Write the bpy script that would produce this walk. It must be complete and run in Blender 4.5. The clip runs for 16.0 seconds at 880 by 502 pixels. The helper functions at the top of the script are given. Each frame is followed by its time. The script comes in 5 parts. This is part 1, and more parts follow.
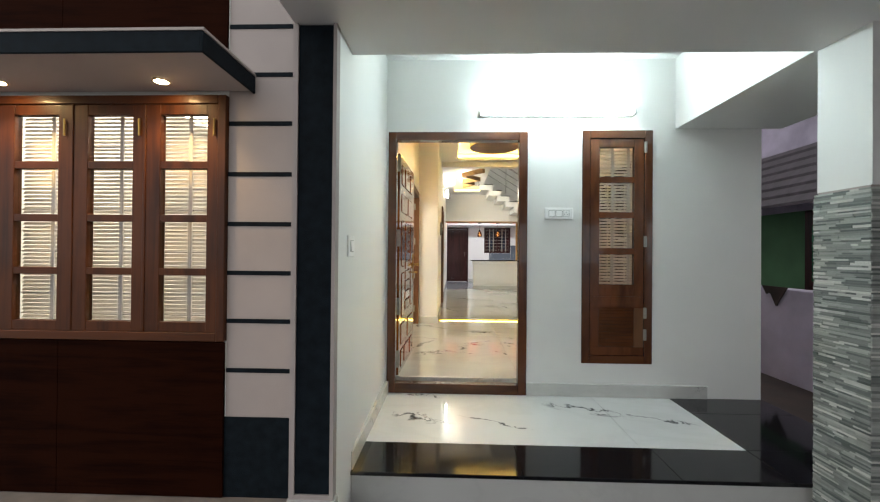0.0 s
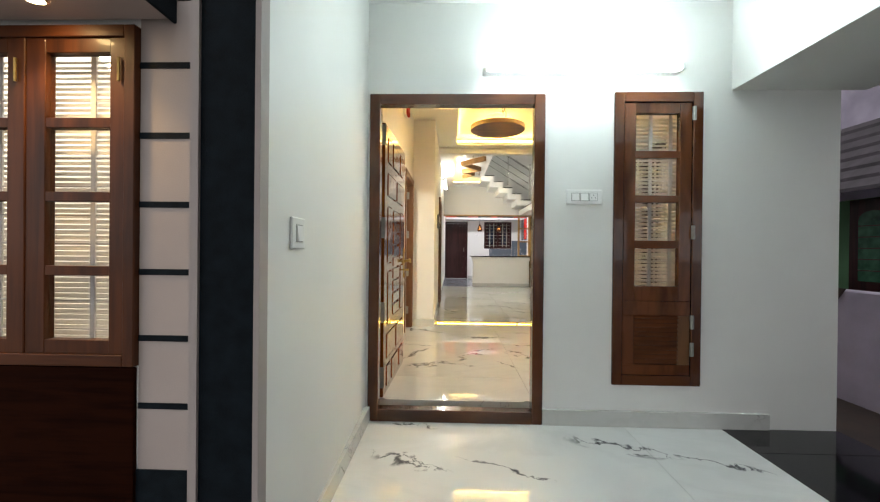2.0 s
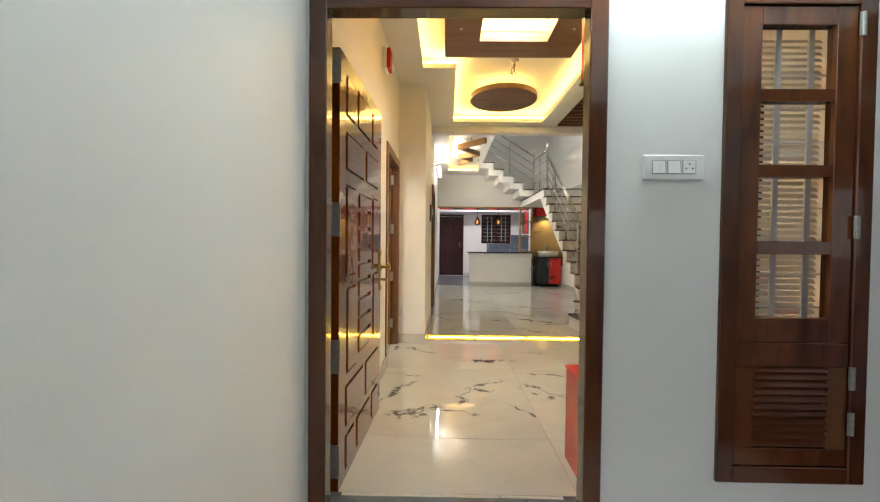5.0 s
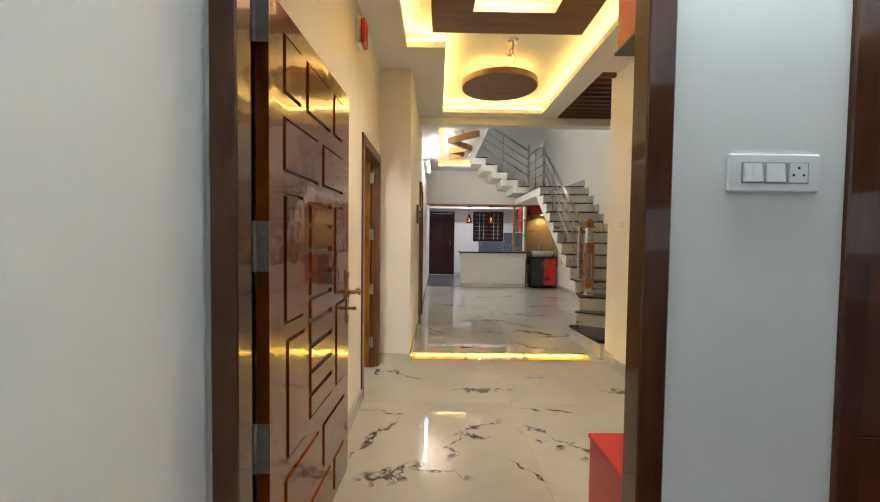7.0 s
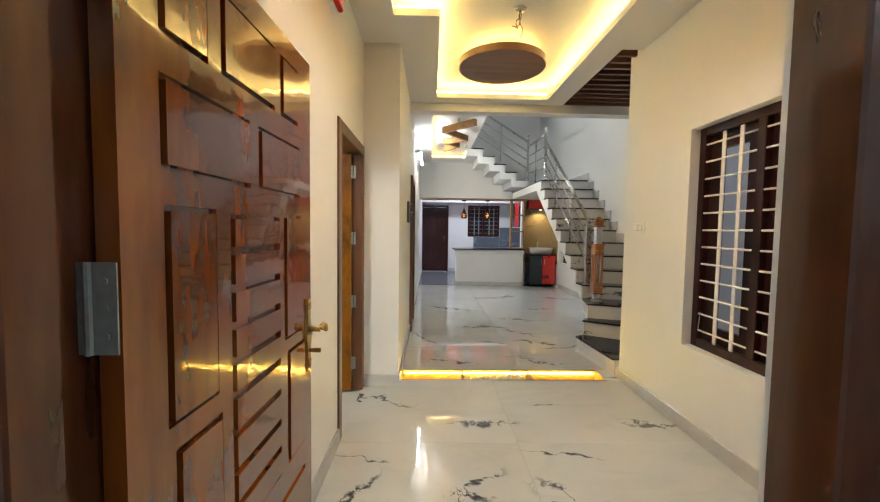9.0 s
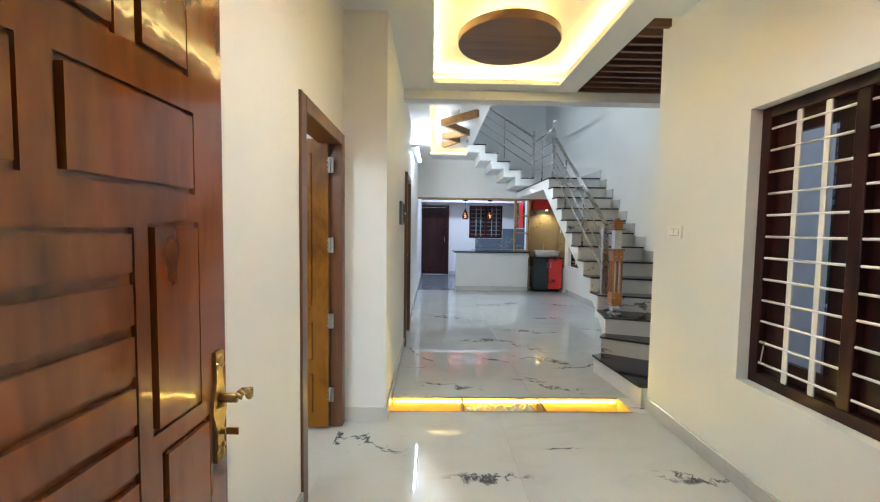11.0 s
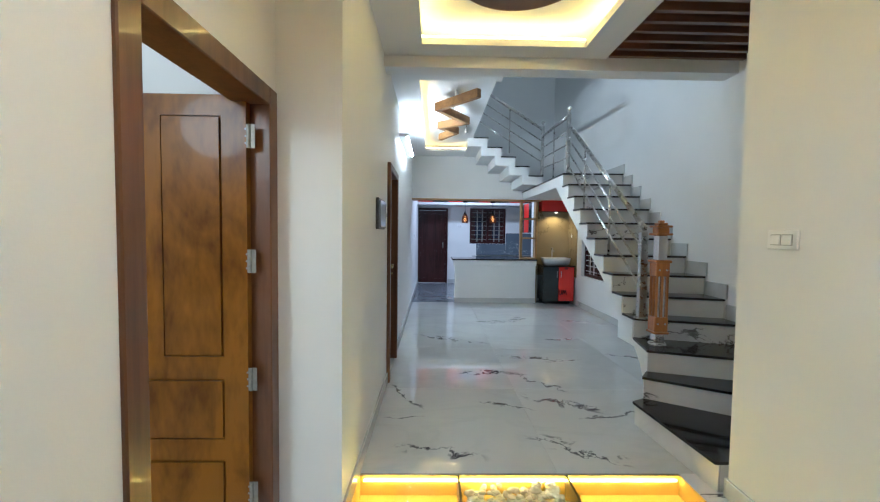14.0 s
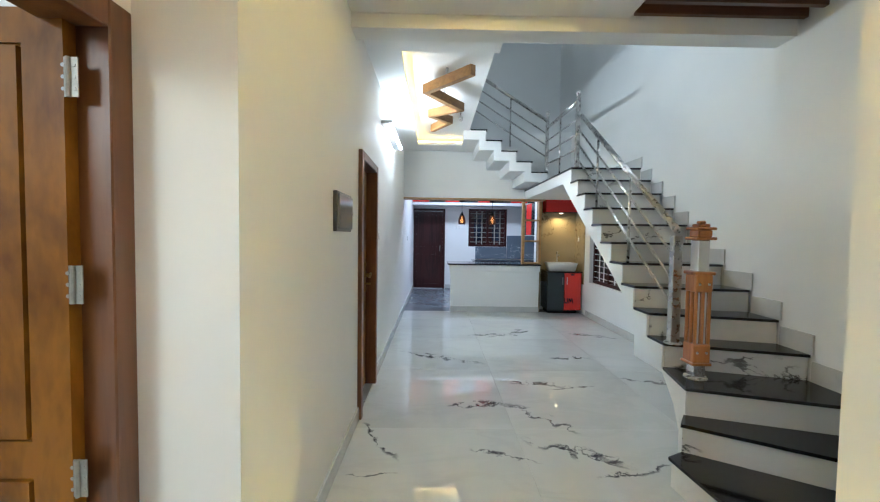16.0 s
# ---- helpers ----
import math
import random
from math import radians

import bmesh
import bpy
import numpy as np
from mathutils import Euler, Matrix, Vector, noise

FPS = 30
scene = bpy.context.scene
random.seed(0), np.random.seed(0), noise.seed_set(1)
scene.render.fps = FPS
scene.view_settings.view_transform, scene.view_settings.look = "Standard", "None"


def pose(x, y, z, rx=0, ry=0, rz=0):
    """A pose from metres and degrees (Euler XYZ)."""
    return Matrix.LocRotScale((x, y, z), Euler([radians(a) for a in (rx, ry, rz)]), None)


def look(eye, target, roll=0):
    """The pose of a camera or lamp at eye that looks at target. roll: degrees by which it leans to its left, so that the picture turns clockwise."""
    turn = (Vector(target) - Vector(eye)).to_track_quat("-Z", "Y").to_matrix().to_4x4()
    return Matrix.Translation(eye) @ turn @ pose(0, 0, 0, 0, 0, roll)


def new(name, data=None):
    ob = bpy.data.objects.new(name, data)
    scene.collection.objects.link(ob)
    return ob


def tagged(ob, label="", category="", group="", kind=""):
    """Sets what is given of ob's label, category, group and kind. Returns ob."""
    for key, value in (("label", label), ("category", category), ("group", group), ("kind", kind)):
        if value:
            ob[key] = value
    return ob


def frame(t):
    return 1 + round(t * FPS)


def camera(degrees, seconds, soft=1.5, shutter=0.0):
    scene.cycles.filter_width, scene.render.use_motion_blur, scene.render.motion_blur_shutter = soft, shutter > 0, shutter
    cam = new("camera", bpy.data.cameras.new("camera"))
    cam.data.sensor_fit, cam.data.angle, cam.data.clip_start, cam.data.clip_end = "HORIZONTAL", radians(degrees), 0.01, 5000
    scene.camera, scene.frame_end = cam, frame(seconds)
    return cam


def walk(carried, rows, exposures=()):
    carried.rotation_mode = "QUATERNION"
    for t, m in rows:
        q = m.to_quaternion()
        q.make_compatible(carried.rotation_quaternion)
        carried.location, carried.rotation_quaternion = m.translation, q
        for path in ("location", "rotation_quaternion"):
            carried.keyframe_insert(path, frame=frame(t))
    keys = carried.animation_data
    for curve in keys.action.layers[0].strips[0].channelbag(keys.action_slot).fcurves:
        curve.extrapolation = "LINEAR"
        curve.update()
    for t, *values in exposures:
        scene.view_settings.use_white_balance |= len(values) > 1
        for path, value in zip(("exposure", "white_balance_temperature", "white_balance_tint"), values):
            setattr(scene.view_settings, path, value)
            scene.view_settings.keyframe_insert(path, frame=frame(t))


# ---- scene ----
cam = camera(96.2, 16.0, soft=1.2)
PATH = [
    (0, (0.052, 0.095, 1.116), (-0.014, 2.094, 1.128), 0.5),
    (0.5, (0.047, 0.247, 1.115), (-0.016, 2.246, 1.121), 0.5),
    (1, (0.051, 0.406, 1.107), (-0.011, 2.405, 1.111), 0.6),
    (1.5, (0.064, 0.57, 1.108), (0.004, 2.569, 1.107), 0.6),
    (2, (0.057, 0.737, 1.1), (-0.002, 2.736, 1.092), 0.6),
    (2.5, (0.039, 0.913, 1.089), (-0.017, 2.913, 1.076), 0.6),
    (3, (0.027, 1.088, 1.095), (-0.026, 3.087, 1.078), 0.5),
    (3.5, (0.032, 1.269, 1.087), (-0.016, 3.268, 1.066), 0.6),
    (4, (0.035, 1.443, 1.089), (-0.002, 3.443, 1.062), 0.6),
    (4.2, (0.039, 1.508, 1.1), (0.001, 3.507, 1.069), 0.5),
    (6.5, (0.061, 2.172, 1.236), (0.062, 4.171, 1.178), 0.8),
    (7, (0.074, 2.287, 1.274), (0.089, 4.286, 1.203), 0.7),
    (7.5, (0.074, 2.417, 1.303), (0.103, 4.415, 1.218), 0.9),
    (8, (0.072, 2.549, 1.326), (0.111, 4.546, 1.231), 0.8),
    (8.5, (0.065, 2.673, 1.347), (0.112, 4.669, 1.244), 0.8),
    (9, (0.077, 2.787, 1.369), (0.126, 4.784, 1.257), 0.8),
    (11.5, (0.137, 3.456, 1.401), (0.177, 5.453, 1.289), 0.8),
    (12, (0.147, 3.607, 1.401), (0.193, 5.604, 1.297), 0.8),
    (12.5, (0.18, 3.762, 1.408), (0.222, 5.759, 1.306), 0.8),
    (13, (0.206, 3.905, 1.411), (0.245, 5.902, 1.315), 0.7),
    (13.5, (0.207, 4.058, 1.403), (0.248, 6.055, 1.315), 0.8),
    (14, (0.225, 4.217, 1.411), (0.261, 6.215, 1.321), 0.7),
    (14.5, (0.257, 4.379, 1.407), (0.293, 6.377, 1.323), 0.8),
    (15, (0.314, 4.55, 1.415), (0.347, 6.548, 1.332), 0.8),
    (15.5, (0.358, 4.712, 1.428), (0.383, 6.71, 1.343), 0.8),
    (16, (0.371, 4.858, 1.423), (0.396, 6.856, 1.342), 0.8),
]
# the clip's camera brightens a little and cools its white balance on the way in
walk(cam, [(t, look(eye, target, roll)) for t, eye, target, roll in PATH],
     [(0, 1.76, 6600, 5), (4, 1.62, 6700, 7), (7, 1.18, 6500, 10), (9, 1.33, 5800, 7), (11.5, 1.48, 4880, 3), (14, 1.24, 4720, 2), (16, 1.54, 4950, 1)])

# ---- world and large lights ----
world = bpy.data.worlds.new("night")
scene.world = world
world.use_nodes = True
_bg = world.node_tree.nodes["Background"]
_bg.inputs[0].default_value = (0.40, 0.395, 0.415, 1)
_bg.inputs[1].default_value = 0.9

COOL = (0.80, 0.95, 1.0)
WARM = (1.0, 0.635, 0.16)


def lamp(name, kind, power, colour, m, size=0.1, size_y=None, spot=None):
    d = bpy.data.lights.new(name, kind)
    d.energy, d.color = power, colour
    if kind == "AREA":
        d.size = size
        if size_y:
            d.shape, d.size_y = "RECTANGLE", size_y
    else:
        d.shadow_soft_size = size
    if spot:
        d.spot_size, d.spot_blend = radians(spot), 0.6
    ob = new(name, d)
    ob.matrix_world = m
    return ob


# the kitchen's ceiling lamp, the lit rooms behind the blinds and behind the open side door
lamp("kitchen_glow", "AREA", 20, (0.95, 0.93, 1.0), look((1.2, 13.0, 2.85), (1.2, 13.0, 0)), 1.0, 0.3)
lamp("room_glow", "POINT", 30, (1.0, 0.90, 0.76), pose(-2.0, 3.35, 2.45), 0.3)
# unseen fill lamp, added high in the stairwell to brighten the risers
lamp("upper_glow", "AREA", 8, (1.0, 0.97, 0.92), look((1.6, 7.75, 5.3), (2.2, 9.3, 1.4)), 1.2, 0.1)
lamp("basin_glow", "SPOT", 6, (1.0, 0.66, 0.25), look((2.62, 11.92, 1.82), (2.62, 12.0, 0.9)), 0.03, spot=150)

# ---- materials ----


def mat(name, colour=(0.8, 0.8, 0.8), rough=0.5, metal=0.0, coat=0.0, vary=0.06, scale=3.0, bump=0.0, bump_scale=60.0, glow=None, power=0.0):
    m = bpy.data.materials.new(name)
    m.use_nodes = True
    nt = m.node_tree
    b = nt.nodes["Principled BSDF"]
    b.inputs["Base Color"].default_value = (*colour, 1)
    b.inputs["Roughness"].default_value = rough
    b.inputs["Metallic"].default_value = metal
    b.inputs["Coat Weight"].default_value = coat
    b.inputs["Coat Roughness"].default_value = 0.06
    if glow:
        b.inputs["Emission Color"].default_value = (*glow, 1)
        b.inputs["Emission Strength"].default_value = power
        return m
    tc = nt.nodes.new("ShaderNodeTexCoord")
    if vary:
        n = nt.nodes.new("ShaderNodeTexNoise")
        n.inputs["Scale"].default_value, n.inputs["Detail"].default_value = scale, 6
        nt.links.new(tc.outputs["Object"], n.inputs["Vector"])
        r = nt.nodes.new("ShaderNodeValToRGB")
        r.color_ramp.elements[0].position, r.color_ramp.elements[1].position = 0.3, 0.7
        r.color_ramp.elements[0].color = (*[c * (1 - vary) for c in colour], 1)
        r.color_ramp.elements[1].color = (*[min(1, c * (1 + vary)) for c in colour], 1)
        nt.links.new(n.outputs["Fac"], r.inputs["Fac"])
        nt.links.new(r.outputs["Color"], b.inputs["Base Color"])
        q = nt.nodes.new("ShaderNodeMapRange")
        q.inputs["To Min"].default_value, q.inputs["To Max"].default_value = rough * 0.8, min(1, rough * 1.2)
        nt.links.new(n.outputs["Fac"], q.inputs["Value"])
        nt.links.new(q.outputs["Result"], b.inputs["Roughness"])
    if bump:
        n2 = nt.nodes.new("ShaderNodeTexNoise")
        n2.inputs["Scale"].default_value, n2.inputs["Detail"].default_value = bump_scale, 4
        nt.links.new(tc.outputs["Object"], n2.inputs["Vector"])
        bp = nt.nodes.new("ShaderNodeBump")
        bp.inputs["Strength"].default_value, bp.inputs["Distance"].default_value = bump, 0.004
        nt.links.new(n2.outputs["Fac"], bp.inputs["Height"])
        nt.links.new(bp.outputs["Normal"], b.inputs["Normal"])
    return m


def wood(name, dark, light, axis=2, rough=0.3, coat=0.6, grain=9.0, stretch=0.07, shine=0.5, wave=0.0):
    """Polished wood whose grain runs along an axis, with broad tone changes and fine pores."""
    m = bpy.data.materials.new(name)
    m.use_nodes = True
    nt = m.node_tree
    L, N = nt.links.new, nt.nodes.new
    b = nt.nodes["Principled BSDF"]
    tc, mp = N("ShaderNodeTexCoord"), N("ShaderNodeMapping")
    sc = [grain, grain, grain]
    sc[axis] = grain * stretch
    mp.inputs["Scale"].default_value = sc
    L(tc.outputs["Object"], mp.inputs["Vector"])
    n1, n2, n3 = N("ShaderNodeTexNoise"), N("ShaderNodeTexNoise"), N("ShaderNodeTexNoise")
    n1.inputs["Scale"].default_value, n1.inputs["Detail"].default_value, n1.inputs["Distortion"].default_value = 1.3, 8, 1.2
    n2.inputs["Scale"].default_value, n2.inputs["Detail"].default_value = 9, 5
    n3.inputs["Scale"].default_value, n3.inputs["Detail"].default_value = 2.5, 3
    L(mp.outputs[0], n1.inputs["Vector"]), L(mp.outputs[0], n2.inputs["Vector"]), L(tc.outputs["Object"], n3.inputs["Vector"])
    a1, a2 = N("ShaderNodeMath"), N("ShaderNodeMath")
    a1.operation = a2.operation = "MULTIPLY_ADD"
    a1.inputs[1].default_value, a2.inputs[1].default_value = 0.35, 0.5
    L(n2.outputs["Fac"], a1.inputs[0]), L(n1.outputs["Fac"], a1.inputs[2])
    L(n3.outputs["Fac"], a2.inputs[0]), L(a1.outputs[0], a2.inputs[2])
    r = N("ShaderNodeValToRGB")
    r.color_ramp.elements[0].position, r.color_ramp.elements[1].position = 0.68, 1.0
    r.color_ramp.elements[0].color, r.color_ramp.elements[1].color = (*dark, 1), (*light, 1)
    L(a2.outputs[0], r.inputs["Fac"]), L(r.outputs["Color"], b.inputs["Base Color"])
    b.inputs["Roughness"].default_value = rough
    b.inputs["Coat Weight"].default_value, b.inputs["Coat Roughness"].default_value = coat, 0.05
    b.inputs["Specular IOR Level"].default_value = shine
    bp = N("ShaderNodeBump")
    bp.inputs["Strength"].default_value, bp.inputs["Distance"].default_value = 0.12, 0.002
    L(n2.outputs["Fac"], bp.inputs["Height"]), L(bp.outputs["Normal"], b.inputs["Normal"])
    if wave:
        # the varnish lies in slow waves
        n4, w4 = N("ShaderNodeTexNoise"), N("ShaderNodeBump")
        n4.inputs["Scale"].default_value, n4.inputs["Detail"].default_value = 14, 1
        w4.inputs["Strength"].default_value, w4.inputs["Distance"].default_value = wave, 0.01
        L(tc.outputs["Object"], n4.inputs["Vector"]), L(n4.outputs["Fac"], w4.inputs["Height"])
        L(w4.outputs["Normal"], bp.inputs["Normal"]), L(w4.outputs["Normal"], b.inputs["Coat Normal"])
    return m


def placed_veins(nt, veins, haze):
    """Smoky cracks of a printed slab: each (x, y, half length, half width, degrees) is one crack with its branches."""
    L, N = nt.links.new, nt.nodes.new
    geo, n, n2 = N("ShaderNodeNewGeometry"), N("ShaderNodeTexNoise"), N("ShaderNodeTexNoise")
    n.inputs["Scale"].default_value, n.inputs["Detail"].default_value, n.inputs["Roughness"].default_value, n.inputs["Distortion"].default_value = 5.5, 8, 0.62, 0.5
    n2.inputs["Scale"].default_value, n2.inputs["Detail"].default_value = 11.0, 3
    L(geo.outputs["Position"], n.inputs["Vector"]), L(geo.outputs["Position"], n2.inputs["Vector"])
    mid, thick = N("ShaderNodeMath"), N("ShaderNodeMapRange")
    mid.operation, mid.inputs[1].default_value = "SUBTRACT", 0.5
    L(n.outputs["Fac"], mid.inputs[0])
    thick.inputs["From Min"].default_value, thick.inputs["From Max"].default_value = 0.47, 0.68
    thick.inputs["To Min"].default_value, thick.inputs["To Max"].default_value = 0.020, 0.155
    L(n2.outputs["Fac"], thick.inputs["Value"])
    last = haze
    for x, y, length, width, turn in veins:
        mp, sep, away, fade = N("ShaderNodeMapping"), N("ShaderNodeSeparateXYZ"), N("ShaderNodeVectorMath"), N("ShaderNodeMapRange")
        mp.vector_type = "TEXTURE"
        mp.inputs["Location"].default_value, mp.inputs["Rotation"].default_value = (x, y, 0), (0, 0, radians(turn))
        mp.inputs["Scale"].default_value = (length, width, 1000)
        away.operation, fade.interpolation_type = "LENGTH", "SMOOTHSTEP"
        L(geo.outputs["Position"], mp.inputs["Vector"]), L(mp.outputs[0], sep.inputs[0]), L(mp.outputs[0], away.inputs[0])
        fade.inputs["From Min"].default_value, fade.inputs["From Max"].default_value = 0.55, 1.1
        fade.inputs["To Min"].default_value, fade.inputs["To Max"].default_value = 1.0, 0.0
        L(away.outputs["Value"], fade.inputs["Value"])
        f, ab, line, mul, top = N("ShaderNodeMath"), N("ShaderNodeMath"), N("ShaderNodeMapRange"), N("ShaderNodeMath"), N("ShaderNodeMath")
        f.operation, f.inputs[1].default_value, ab.operation, mul.operation, top.operation = "MULTIPLY_ADD", 0.16, "ABSOLUTE", "MULTIPLY", "MAXIMUM"
        L(sep.outputs["Y"], f.inputs[0]), L(mid.outputs[0], f.inputs[2]), L(f.outputs[0], ab.inputs[0])
        line.interpolation_type = "SMOOTHSTEP"
        line.inputs["From Min"].default_value, line.inputs["To Min"].default_value, line.inputs["To Max"].default_value = 0.0, 1.0, 0.0
        L(ab.outputs[0], line.inputs["Value"]), L(thick.outputs[0], line.inputs["From Max"])
        L(line.outputs[0], mul.inputs[0]), L(fade.outputs[0], mul.inputs[1])
        L(last.outputs[0], top.inputs[0]), L(mul.outputs[0], top.inputs[1])
        last = top
    return last


def marble(name, base=(0.59, 0.60, 0.58), vein=(0.050, 0.048, 0.060), rough=0.022, scale=1.0, amount=0.85, spin=0.62, veins=()):
    """Polished stone with sparse broken veins over soft clouding; each piece is cut from its own part of the stone."""
    m = bpy.data.materials.new(name)
    m.use_nodes = True
    nt = m.node_tree
    L, N = nt.links.new, nt.nodes.new
    b = nt.nodes["Principled BSDF"]
    tc, info, mp = N("ShaderNodeTexCoord"), N("ShaderNodeObjectInfo"), N("ShaderNodeMapping")
    cb = N("ShaderNodeCombineXYZ")
    mul = N("ShaderNodeMath")
    mul.operation, mul.inputs[1].default_value = "MULTIPLY", 40.0
    L(info.outputs["Random"], mul.inputs[0]), L(mul.outputs[0], cb.inputs["X"]), L(mul.outputs[0], cb.inputs["Z"])
    add = N("ShaderNodeVectorMath")
    L(tc.outputs["Object"], add.inputs[0]), L(cb.outputs[0], add.inputs[1])
    L(add.outputs[0], mp.inputs["Vector"])
    mp.inputs["Rotation"].default_value, mp.inputs["Scale"].default_value = (0.2, 0.1, spin), (scale * 0.75, scale * 1.55, scale)
    warp = N("ShaderNodeTexNoise")
    warp.inputs["Scale"].default_value, warp.inputs["Detail"].default_value, warp.inputs["Roughness"].default_value, warp.inputs["Distortion"].default_value = 1.25, 9, 0.60, 0.6
    L(mp.outputs[0], warp.inputs["Vector"])
    # a vein is where the cloudy field crosses its middle value
    sub, ab = N("ShaderNodeMath"), N("ShaderNodeMath")
    sub.operation, sub.inputs[1].default_value, ab.operation = "SUBTRACT", 0.5, "ABSOLUTE"
    L(warp.outputs["Fac"], sub.inputs[0]), L(sub.outputs[0], ab.inputs[0])
    line = N("ShaderNodeMapRange")
    line.interpolation_type = "SMOOTHSTEP"
    line.inputs["From Min"].default_value, line.inputs["From Max"].default_value = 0.0, 0.022
    line.inputs["To Min"].default_value, line.inputs["To Max"].default_value = 1, 0
    L(ab.outputs[0], line.inputs["Value"])
    clump = N("ShaderNodeTexNoise")
    clump.inputs["Scale"].default_value, clump.inputs["Detail"].default_value = 4.0, 2
    L(add.outputs[0], clump.inputs["Vector"])
    wide = N("ShaderNodeMapRange")
    wide.inputs["From Min"].default_value, wide.inputs["From Max"].default_value = 0.50, 0.70
    wide.inputs["To Min"].default_value, wide.inputs["To Max"].default_value = 0.0045, 0.034
    L(clump.outputs["Fac"], wide.inputs["Value"]), L(wide.outputs[0], line.inputs["From Max"])
    mask = N("ShaderNodeTexNoise")
    mask.inputs["Scale"].default_value, mask.inputs["Detail"].default_value = 1.7, 2
    L(tc.outputs["Object"], mask.inputs["Vector"]), L(add.outputs[0], mask.inputs["Vector"])
    mr = N("ShaderNodeMapRange")
    mr.interpolation_type = "SMOOTHSTEP"
    mr.inputs["From Min"].default_value, mr.inputs["From Max"].default_value = 0.655 - amount * 0.2, 0.735 - amount * 0.2
    L(mask.outputs["Fac"], mr.inputs["Value"])
    prod = N("ShaderNodeMath")
    prod.operation = "MULTIPLY"
    L(line.outputs[0], prod.inputs[0]), L(mr.outputs[0], prod.inputs[1])
    cloud = N("ShaderNodeTexNoise")
    cloud.inputs["Scale"].default_value, cloud.inputs["Detail"].default_value = 1.1, 4
    L(add.outputs[0], cloud.inputs["Vector"])
    cr = N("ShaderNodeValToRGB")
    cr.color_ramp.elements[0].position, cr.color_ramp.elements[1].position = 0.35, 0.65
    cr.color_ramp.elements[0].color, cr.color_ramp.elements[1].color = (*[c * 0.90 for c in base], 1), (*base, 1)
    L(cloud.outputs["Fac"], cr.inputs["Fac"])
    # faint wide grey drifts beside the dark lines
    soft = N("ShaderNodeMapRange")
    soft.interpolation_type = "SMOOTHSTEP"
    soft.inputs["From Min"].default_value, soft.inputs["From Max"].default_value = 0.0, 0.06
    soft.inputs["To Min"].default_value, soft.inputs["To Max"].default_value = 0.10, 0.0
    L(ab.outputs[0], soft.inputs["Value"])
    haze = N("ShaderNodeMath")
    haze.operation = "MULTIPLY"
    L(soft.outputs[0], haze.inputs[0]), L(clump.outputs["Fac"], haze.inputs[1])
    total = N("ShaderNodeMath")
    total.operation = "MAXIMUM"
    L(prod.outputs[0], total.inputs[0]), L(haze.outputs[0], total.inputs[1])
    if veins:
        total = placed_veins(nt, veins, haze)
    mix = N("ShaderNodeMix")
    mix.data_type = "RGBA"
    L(total.outputs[0], mix.inputs["Factor"]), L(cr.outputs["Color"], mix.inputs[6])
    mix.inputs[7].default_value = (*vein, 1)
    L(mix.outputs[2], b.inputs["Base Color"])
    b.inputs["Roughness"].default_value = rough
    b.inputs["Specular IOR Level"].default_value = 0.85
    return m


WALL = mat("white_wall_paint", (0.80, 0.80, 0.78), 0.55, vary=0.02, scale=2, bump=0.10, bump_scale=180)
CEIL = mat("white_ceiling_paint", (0.82, 0.82, 0.81), 0.7, vary=0.02, scale=1.5)
GREY_WALL = mat("greyish_outer_paint", (0.40, 0.35, 0.33), 0.7, vary=0.06, scale=3, bump=0.2, bump_scale=150)
NAVY = mat("black_textured_paint", (0.008, 0.012, 0.016), 0.6, vary=0.3, scale=20, bump=0.5, bump_scale=220)
NAVY.node_tree.nodes["Principled BSDF"].inputs["Specular IOR Level"].default_value = 0.06
TEAK = wood("dark_polished_teak", (0.082, 0.018, 0.002), (0.215, 0.056, 0.006), 2, 0.18, 1.0, 3.5, 0.2, shine=0.4, wave=0.09)
TEAK_H = wood("dark_polished_teak_cross", (0.050, 0.013, 0.004), (0.125, 0.037, 0.011), 0, 0.26, 0.6, 3.5, 0.2, shine=0.25)
TEAK_SASH = wood("brown_varnished_teak", (0.050, 0.013, 0.004), (0.125, 0.037, 0.011), 2, 0.26, 0.6, 3.5, 0.2, shine=0.25)
TEAK_FRAME = wood("deep_brown_varnished_teak", (0.042, 0.011, 0.004), (0.100, 0.029, 0.009), 2, 0.24, 0.7, 3.5, 0.2, shine=0.25)
TEAK_FRAME_H = wood("deep_brown_varnished_teak_cross", (0.042, 0.011, 0.004), (0.100, 0.029, 0.009), 0, 0.24, 0.7, 3.5, 0.2, shine=0.25)
HONEY = wood("honey_teak", (0.092, 0.031, 0.002), (0.235, 0.095, 0.006), 2, 0.3, 0.12, 4.0, 0.35, shine=0.15)
FRAME_BROWN = wood("brown_door_frame", (0.075, 0.027, 0.008), (0.15, 0.060, 0.018), 2, 0.35, 0.3)
TEAK_OUT = wood("weathered_teak", (0.026, 0.007, 0.002), (0.080, 0.023, 0.005), 2, 0.45, 0.08, 6.0, shine=0.25)
TEAK_OUT_H = wood("weathered_teak_cross", (0.026, 0.007, 0.002), (0.080, 0.023, 0.005), 0, 0.45, 0.08, 6.0, shine=0.25)
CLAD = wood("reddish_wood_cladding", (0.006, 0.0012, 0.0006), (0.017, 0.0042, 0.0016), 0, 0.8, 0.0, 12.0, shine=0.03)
OAK = wood("brown_ceiling_veneer", (0.15, 0.075, 0.030), (0.23, 0.12, 0.05), 0, 0.45, 0.1)
PLY = wood("light_brown_edging", (0.30, 0.16, 0.05), (0.45, 0.27, 0.10), 0, 0.45, 0.1)
